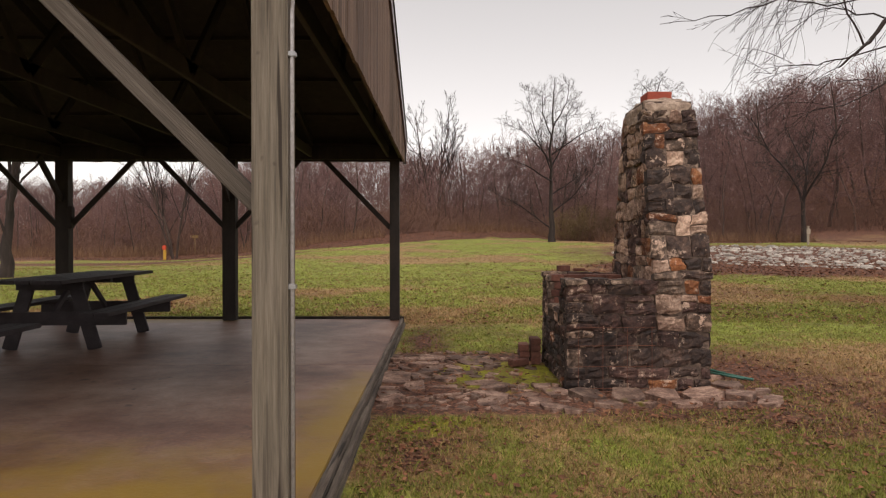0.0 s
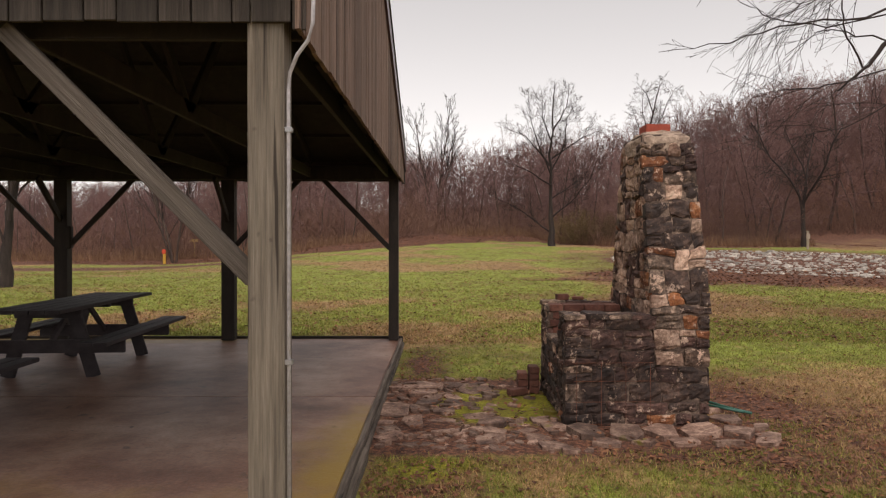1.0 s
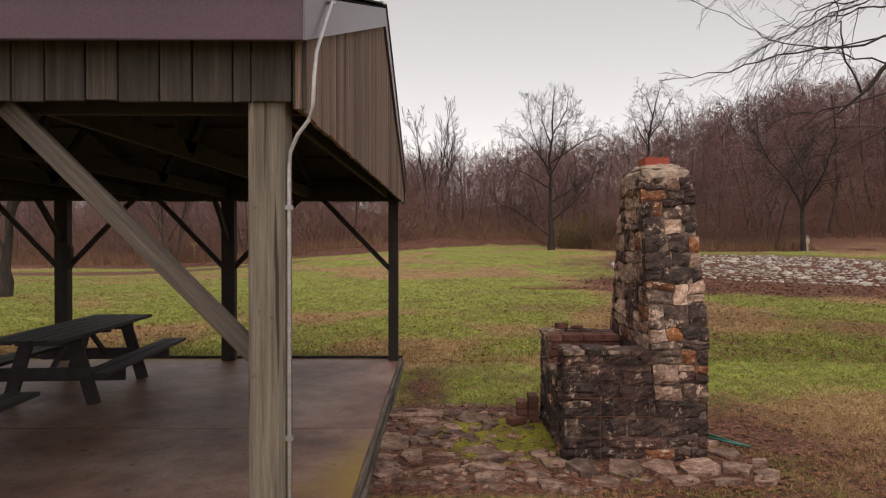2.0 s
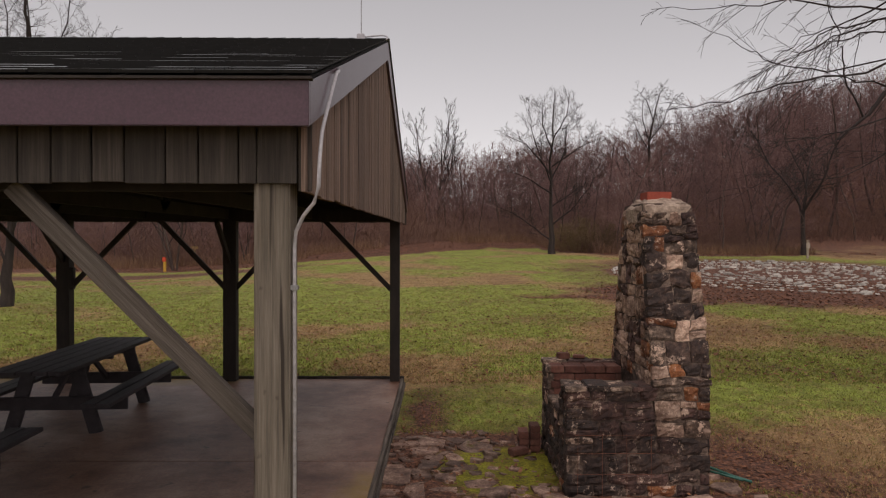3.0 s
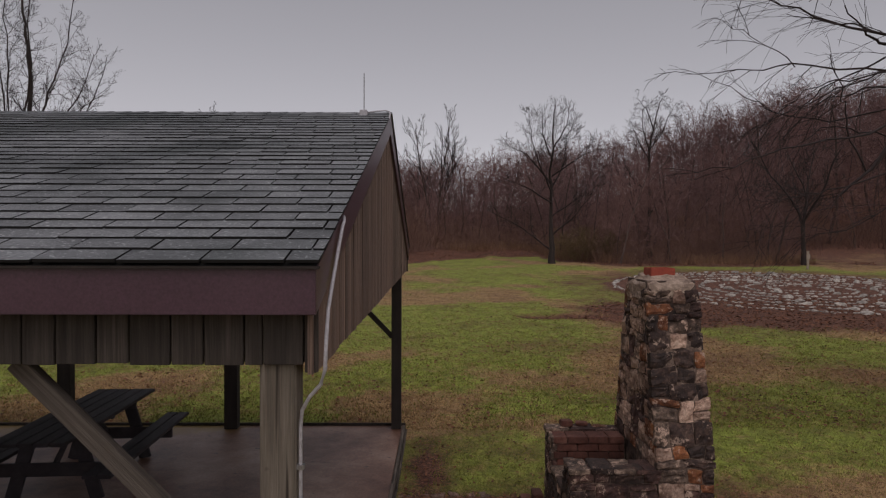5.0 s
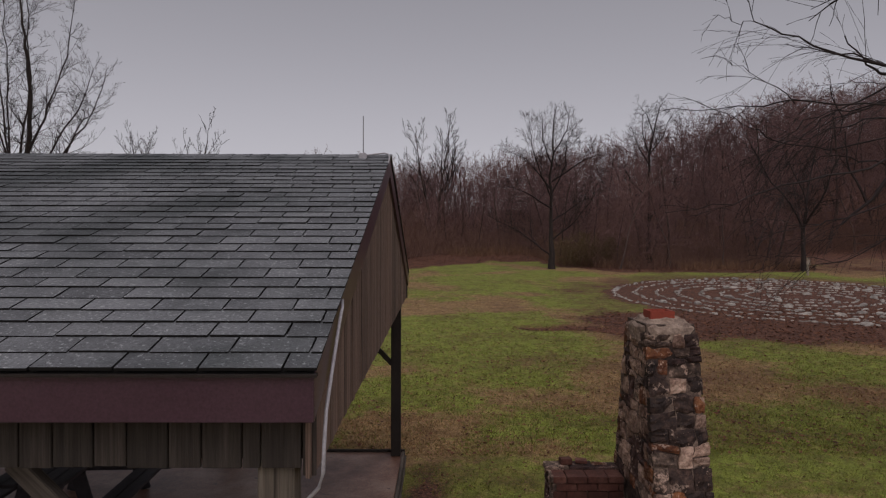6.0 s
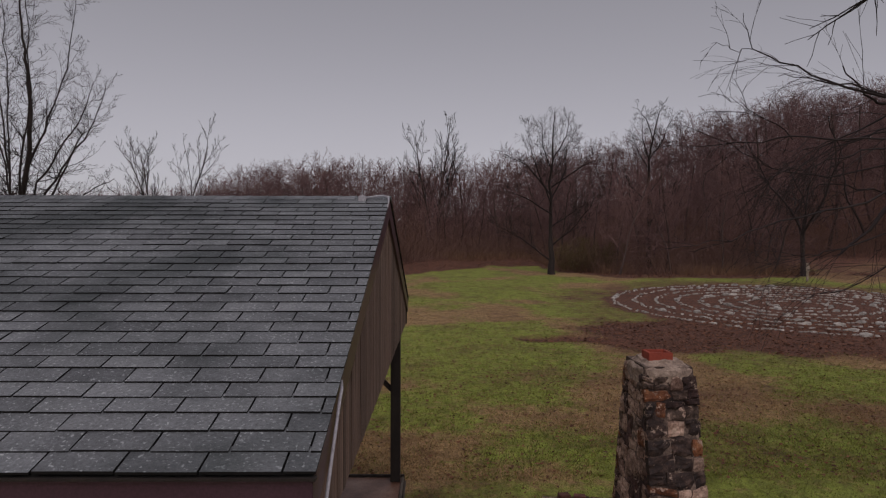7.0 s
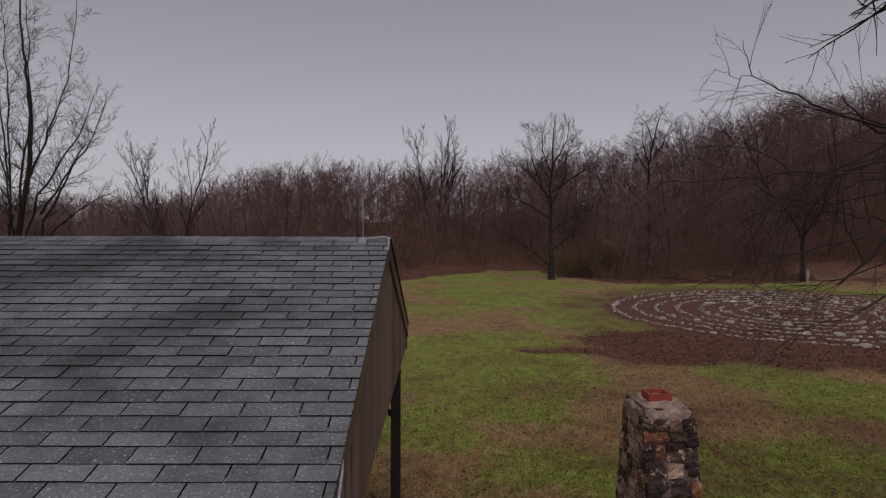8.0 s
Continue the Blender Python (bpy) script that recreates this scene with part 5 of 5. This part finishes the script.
# flat coping stones on the two side walls, and on the low sill between them
def coping(x0, x1, y0, y1, z, count, along, seed):
    g = random.Random(seed)
    for k in range(count):
        bm = B()
        f0, f1 = k / count, (k + 1) / count
        lo = (x0 + (x1 - x0) * f0 + 0.004, y0, z - 0.045) if along == "x" else (x0, y0 + (y1 - y0) * f0 + 0.004, z - 0.045)
        hi = (x0 + (x1 - x0) * f1 - 0.004, y1, z + g.uniform(-0.006, 0.012)) if along == "x" else (x1, y0 + (y1 - y0) * f1 - 0.004, z + g.uniform(-0.006, 0.012))
        box(bm, lo, hi, 0.008)
        bmesh.ops.subdivide_edges(bm, edges=[e for e in bm.edges if e.calc_length() > 0.08], cuts=2, use_grid_fill=True)
        for v in bm.verts:
            v.co += Vector((noise.noise(v.co * 9), noise.noise(v.co * 9 + Vector((7, 0, 0))), 0.5 * noise.noise(v.co * 12))) * 0.018
        part("coping_stone", bm, STONES[g.choice(["grey", "plum", "plum", "dark"])], bbq)


coping(FX0 - 0.01, SX0 + 0.02, FY0 - 0.01, FY0 + 0.29, FTOP, 4, "x", 4)
coping(FX0 - 0.01, SX0 + 0.02, FY1 - 0.20, FY1 + 0.01, FTOP + 0.005, 3, "x", 6)
coping(FX0 - 0.01, FX0 + 0.20, FY0 + 0.32, FY1 - 0.42, 0.54, 2, "y", 8)
# brick lining of the fire pit
for row in range(4):
    for k in range(4):
        x = FX0 + 0.06 + k * 0.205 - (0.1 if row % 2 else 0)
        lo, hi = max(FX0 + 0.03, x), min(SX0 - 0.01, x + 0.197)
        if hi - lo > 0.04:
            part("brick", box(B(), (lo, FY1 - 0.43, 0.53 + row * 0.073), (hi, FY1 - 0.21, 0.595 + row * 0.073), 0.005), LINING, bbq)
part("grill_plate", box(B(), (FX0 + 0.16, FY0 + 0.30, 0.60), (SX0 - 0.02, FY0 + 0.72, 0.612), 0.003), RUST, bbq, "rusty steel plate over the fire pit")

# rusty wire grate that leans on the front
grate = thing("wire_grate", (1.45, 5.5, -0.08), "rusty wire grate leaning on the fireplace front", "grate")
for k in range(4):
    x = 1.15 + 0.205 * k
    part("wire", tube(B(), [(x, 5.49, -0.10), (x + 0.01, 5.535, 0.43)], 0.0022, 6), RUST, grate)
for z in (-0.08, 0.10, 0.27, 0.42):
    y = 5.484 + (z + 0.10) * 0.085
    part("wire", tube(B(), [(1.13, y, z), (1.80, y, z + 0.004)], 0.0022, 6), RUST, grate)

# loose bricks: a small stack behind, and two left on the wall
for x, y, z, r in [(0.985, 6.86, -0.11 + 0.066 * k, 87 + (k * 37) % 9) for k in range(4)] + [(0.87, 6.88, -0.11 + 0.066 * k, 84 + (k * 29) % 11) for k in range(3)] + [(0.80, 6.70, -0.11, 30)]:
    ob = part("brick", box(B(), (-0.1, -0.05, 0), (0.1, 0.05, 0.064), 0.006), BRICK)
    ob.matrix_basis = pose(x, y, z, 0, 0, r)
    tagged(ob, "old dark red brick stacked beside the fireplace", "brick", "bricks stacked by the fireplace")
for x, y, z, r, zz in ((1.28, 6.86, FTOP + 0.015, 5, 1.0), (1.45, 6.90, FTOP + 0.015, -8, 0.5)):
    ob = part("brick", box(B(), (-0.06, -0.05, 0), (0.06, 0.05, 0.06 * zz), 0.006), BRICK)
    ob.matrix_basis = pose(x, y, z, 0, 0, r)
    tagged(ob, "dark broken brick lying on the fireplace wall", "brick", "bricks on the wall")

# ---- flagstones round the fireplace ----
paving = thing("flagstone_paving", (0.5, 6.0, -0.1), "broken brown flagstones with moss in the joints", "paving", kind="structure")


def flagstone(x, y, w, d, top, thick, g):
    bm = B()
    n = g.choice((4, 4, 5, 5, 6))
    turn = g.uniform(0, 6.28)
    ring = []
    for k in range(n):
        a = turn + 6.283 * (k + g.uniform(-0.28, 0.28)) / n
        sq = 1 / max(abs(math.cos(a)), abs(math.sin(a))) ** 0.7
        ring.append((x + w / 2 * sq * math.cos(a), y + d / 2 * sq * math.sin(a)))
    tx, ty = g.gauss(0, 0.09), g.gauss(0, 0.09)
    zt = [top + (px - x) * tx + (py - y) * ty + g.uniform(-0.004, 0.004) for px, py in ring]
    t = [bm.verts.new((px, py, z)) for (px, py), z in zip(ring, zt)]
    i = [bm.verts.new((x + (px - x) * 0.86, y + (py - y) * 0.86, z + 0.004)) for (px, py), z in zip(ring, zt)]
    b = [bm.verts.new((px, py, z - thick)) for (px, py), z in zip(ring, zt)]
    bm.faces.new(i)
    for k in range(n):
        m = (k + 1) % n
        bm.faces.new((t[k], t[m], i[m], i[k]))
        bm.faces.new((b[k], b[m], t[m], t[k]))
    part("flagstone", bm, FLAG, paving)


g = random.Random(17)
laid = []
for k in range(5000):
    x, y = g.uniform(-0.48, 1.15), g.uniform(4.62, 7.45)
    if y < 4.95 - 0.10 * x or (x > 1.02 and y > 5.4) or (x > 0.25 + 0.6 * noise.noise((x, y, 1)) and 5.75 < y < 6.95 and g.random() < 0.96) or (y > 7.1 and x > 0.5):
        continue
    r = g.uniform(0.03, 0.10) if len(laid) > 34 else g.uniform(0.10, 0.21)
    if all(math.hypot((x - a) * 0.85, (y - b) * 1.15) > (r + q) * 0.80 for a, b, q in laid):
        laid.append((x, y, r))
        flagstone(x, y, r * 2.15 * g.uniform(0.75, 1.15), r * 1.6 * g.uniform(0.8, 1.1), ground_z(x, y) + g.uniform(-0.006, 0.034), 0.08, g)
for k, (x, w) in enumerate(((1.19, 0.30), (1.50, 0.27), (1.80, 0.30), (2.12, 0.30), (2.42, 0.26))):
    flagstone(x, 5.32 + g.uniform(-0.03, 0.04), w, 0.34, ground_z(x, 5.3) + 0.045, 0.12, g)
    flagstone(x + 0.1, 5.06 + g.uniform(-0.04, 0.04), w * 0.8, 0.16, ground_z(x, 5.0) + 0.03, 0.08, g)
for x, y, r in ((2.50, 5.75, 0.13), (2.47, 6.05, 0.11), (2.68, 5.5, 0.09), (2.62, 5.22, 0.10)):
    flagstone(x, y, r * 2.2, r * 1.7, ground_z(x, y) + 0.03, 0.08, g)
hose = thing("garden_hose", (2.6, 5.9, -0.1), "short green plastic hose lying in the leaves", "hose")
GREEN = surface("green_plastic", [(0.02, 0.10, 0.085), (0.03, 0.14, 0.12)], 6, (1, 1, 1), 0.45, 0.05, 30, 0.05)
part("hose_line", tube(B(), [(2.36, 6.28, -0.04), (2.50, 6.12, -0.045), (2.62, 5.95, -0.06), (2.76, 5.82, -0.075)], 0.013, 7), GREEN, hose, smooth=True)
part("hose_end", tube(B(), [(2.33, 6.20, -0.05), (2.55, 5.98, -0.062), (2.70, 5.86, -0.075)], 0.011, 7), GREEN, hose, smooth=True)

# ---- stone labyrinth on the far lawn ----
def pebble(g, p, r, verts, faces, lie):
    """A squat eight-cornered stone."""
    s = len(verts)
    turn = g.uniform(0, 3.14)
    for lz, k in ((-0.4, 1.0), (0.22, 0.95), (0.42, 0.55)):
        for j in range(5):
            a = turn + 6.283 * j / 5 + g.uniform(-0.25, 0.25)
            rr = r * k * g.uniform(0.75, 1.2)
            u, w = rr * 1.45 * math.cos(a), rr * 0.8 * math.sin(a)
            verts.append((p[0] + u * math.cos(lie) - w * math.sin(lie), p[1] + u * math.sin(lie) + w * math.cos(lie), p[2] + lz * r * g.uniform(0.8, 1.2)))
    for q in (0, 5):
        for j in range(5):
            m = (j + 1) % 5
            faces.append((s + q + j, s + q + m, s + q + 5 + m, s + q + 5 + j))
    faces += [(s + 10, s + 11, s + 12, s + 13), (s + 10, s + 13, s + 14, s + 14)]


g = random.Random(8)
labyrinth = thing("stone_labyrinth", (17.1, 31.5, 0.7), "round labyrinth of pale field stones laid on bare earth", "labyrinth")
for ring in range(8):
    R = 8.5 - ring * 1.02
    verts, faces = [], []
    a = g.uniform(0, 1)
    stop = a + 6.283 - (0.5 / R)
    while a < stop:
        r = g.uniform(0.045, 0.09) if g.random() < 0.9 else g.uniform(0.1, 0.18)
        rad = R + g.gauss(0, 0.07)
        x, y = 17.1 + rad * math.cos(a), 31.5 + rad * math.sin(a)
        pebble(g, (x, y, ground_z(x, y) + r * 0.3), r, verts, faces, a + 1.571 + g.gauss(0, 0.3))
        a += (2.3 * r + max(0, g.gauss(0.05, 0.10))) / R
    faces = [f for f in faces if len(set(f)) == 4]
    ob = from_arrays("stone_ring", np.array(verts) - np.array((17.1, 31.5, 0.7)), faces, WHITE_STONE)
    ob.parent = labyrinth
    tagged(ob, kind="stuff")

# ---- posts and markers by the woods ----
PALE_WOOD = surface("pale_weathered_wood", [(0.30, 0.28, 0.26), (0.42, 0.40, 0.37)], 6, (2, 2, 0.4), 0.9, 0.3, 30, 0.1)
TAN_WOOD = surface("tan_new_wood", [(0.30, 0.22, 0.10), (0.40, 0.30, 0.15)], 6, (2, 2, 0.4), 0.85, 0.3, 30, 0.1)
ORANGE = surface("orange_red_paint", [(0.55, 0.06, 0.03), (0.65, 0.09, 0.04)], 6, (1, 1, 1), 0.6, 0.05, 30, 0.05)
YELLOW = surface("yellow_paint", [(0.50, 0.33, 0.04), (0.60, 0.40, 0.06)], 6, (1, 1, 1), 0.6, 0.05, 30, 0.05)
x, y = 23.7, 42.6
z = ground_z(x, y)
marker = thing("marker_post", (x, y, z), "pale wooden marker post with a small pointed board", "post")
part("stake", box(B(), (x - 0.06, y - 0.05, z - 0.2), (x + 0.06, y + 0.05, z + 1.1), 0.01), PALE_WOOD, marker)
part("sign_board", box(B(), (x - 0.13, y - 0.09, z + 0.66), (x + 0.12, y - 0.051, z + 0.98), 0.02), PALE_WOOD, marker)
part("cap", box(B(), (x - 0.08, y - 0.07, z + 1.1), (x + 0.08, y + 0.07, z + 1.18), 0.02), PALE_WOOD, marker)
x, y = -18.9, 45.8
z = ground_z(x, y)
pole = thing("boundary_marker", (x, y, z), "yellow marker stake with an orange top", "marker")
part("stake", box(B(), (x - 0.09, y - 0.06, z - 0.2), (x + 0.09, y + 0.06, z + 0.7), 0.02), YELLOW, pole)
part("flag", box(B(), (x - 0.16, y - 0.09, z + 0.7), (x + 0.10, y + 0.05, z + 1.0), 0.04), ORANGE, pole, "orange plastic cap")
x, y = -18.2, 49.5
z = ground_z(x, y)
sign = thing("trail_sign", (x, y, z), "tan wooden trail sign on one post", "sign")
part("post", box(B(), (x - 0.05, y - 0.05, z - 0.2), (x + 0.05, y + 0.05, z + 1.25), 0.01), TAN_WOOD, sign)
part("board", box(B(), (x - 0.28, y - 0.10, z + 1.08), (x + 0.28, y - 0.052, z + 1.28), 0.01), TAN_WOOD, sign)

# ---- grass, dead grass and fallen leaves ----
gen = np.random.default_rng(77)


def on_lawn(x, y):
    if LEFT_X - 0.1 < x < -0.46 and 2.2 < y < 9.95:
        return False
    if FX0 - 0.02 < x < FX1 + 0.02 and FY0 - 0.02 < y < FY1 + 0.02:
        return False
    return True


sheets = {"grass": ([], []), "dead_grass": ([], []), "fallen_leaves": ([], [])}
for k in range(95000):
    y = 2.6 * (30 / 2.6) ** (gen.random() ** 1.05)
    x = gen.uniform(-0.70, 0.72) * y
    if not on_lawn(x, y):
        continue
    dry, litter, moss = zones(x, y)
    if gen.random() < smooth((y - 12) / 16):
        continue
    paved = (-0.5 < x < 1.15 and 4.75 < y < 7.3) or (1.0 < x < 2.6 and 4.95 < y < 5.6)
    u = gen.random()
    z = ground_z(x, y)
    big = 1 + y / 14
    if paved and gen.random() < 0.8:
        continue
    if u < 0.25 + 0.75 * litter and gen.random() < (0.05 + 0.6 * litter):
        v, f = sheets["fallen_leaves"]
        a, r = gen.uniform(0, 6.28), gen.uniform(0.010, 0.026) * (1 + y / 25)
        s = len(v)
        lift = gen.uniform(0.004, 0.02)
        for j, rr in ((0, 1.0), (1, 0.55), (2, 1.0), (3, 0.55)):
            b = a + j * 1.571
            v.append((x + r * rr * math.cos(b), y + r * rr * math.sin(b), z + lift + gen.uniform(-0.3, 0.5) * r + (0.02 if paved else 0)))
        f += [(s, s + 1, s + 2), (s, s + 2, s + 3)]
        continue
    if litter > 0.75 or moss > 0.6 or (paved and gen.random() < 0.8):
        continue
    v, f = sheets["dead_grass" if gen.random() < 0.08 + 0.84 * dry else "grass"]
    for j in range(4):
        a = gen.uniform(0, 6.28)
        h = gen.uniform(0.012, 0.036) * (0.8 + 0.5 * gen.random())
        w = 0.0028 * big
        px, py = x + gen.normal(0, 0.02 * big), y + gen.normal(0, 0.02 * big)
        lx, ly = gen.normal(0, 0.7) * h, gen.normal(0, 0.7) * h
        s = len(v)
        v += [(px - w * math.cos(a), py - w * math.sin(a), z - 0.006), (px + w * math.cos(a), py + w * math.sin(a), z - 0.006), (px + lx, py + ly, z + h)]
        f.append((s, s + 1, s + 2))
# wet leaves over the bare swale and under the edge of the woods
for k in range(26000):
    if k < 10000:
        x, y = gen.uniform(2.5, 25), gen.uniform(18.5, 27.5)
    else:
        b = gen.uniform(-0.6, 0.66)
        y = woods_edge(b) + gen.uniform(-1.5, 5.0)
        x = b * y
    if zones(x, y)[1] < 0.35 + 0.4 * gen.random():
        continue
    v, f = sheets["fallen_leaves"]
    z, a, r = ground_z(x, y), gen.uniform(0, 6.28), gen.uniform(0.03, 0.075)
    s = len(v)
    for j, rr in ((0, 1.0), (1, 0.55), (2, 1.0), (3, 0.55)):
        v.append((x + r * rr * math.cos(a + j * 1.571), y + r * rr * math.sin(a + j * 1.571), z + 0.015 + gen.uniform(-0.2, 0.6) * r))
    f += [(s, s + 1, s + 2), (s, s + 2, s + 3)]
# coarser tufts and single leaves over the middle of the lawn
for k in range(52000):
    y = 10 * (46 / 10) ** gen.random()
    x = gen.uniform(-0.66, 0.70) * y
    if not on_lawn(x, y):
        continue
    dry, litter, moss = zones(x, y)
    z = ground_z(x, y)
    if gen.random() < 0.04 + 0.5 * litter:
        v, f = sheets["fallen_leaves"]
        a, r = gen.uniform(0, 6.28), gen.uniform(0.022, 0.05)
        s = len(v)
        for j, rr in ((0, 1.0), (1, 0.6), (2, 1.0), (3, 0.6)):
            v.append((x + r * rr * math.cos(a + j * 1.571), y + r * rr * math.sin(a + j * 1.571), z + 0.02 + gen.uniform(-0.2, 0.7) * r))
        f += [(s, s + 1, s + 2), (s, s + 2, s + 3)]
        continue
    if litter > 0.8:
        continue
    v, f = sheets["dead_grass" if gen.random() < 0.15 + 0.75 * dry else "grass"]
    for j in range(3):
        a, h, w = gen.uniform(0, 6.28), gen.uniform(0.02, 0.055), gen.uniform(0.006, 0.014)
        px, py = x + gen.normal(0, 0.045), y + gen.normal(0, 0.045)
        s = len(v)
        v += [(px - w * math.cos(a), py - w * math.sin(a), z - 0.01), (px + w * math.cos(a), py + w * math.sin(a), z - 0.01), (px + gen.normal(0, 0.8) * h, py + gen.normal(0, 0.8) * h, z + h)]
        f.append((s, s + 1, s + 2))
for name, (v, f) in sheets.items():
    ob = from_arrays(name, v, f, {"grass": BLADE, "dead_grass": STRAW, "fallen_leaves": DEADLEAF}[name])
    tagged(ob, {"grass": "short green winter grass blades", "dead_grass": "straw-coloured dead grass blades", "fallen_leaves": "brown fallen leaves scattered on the lawn"}[name], name.replace("_", " "), kind="stuff")
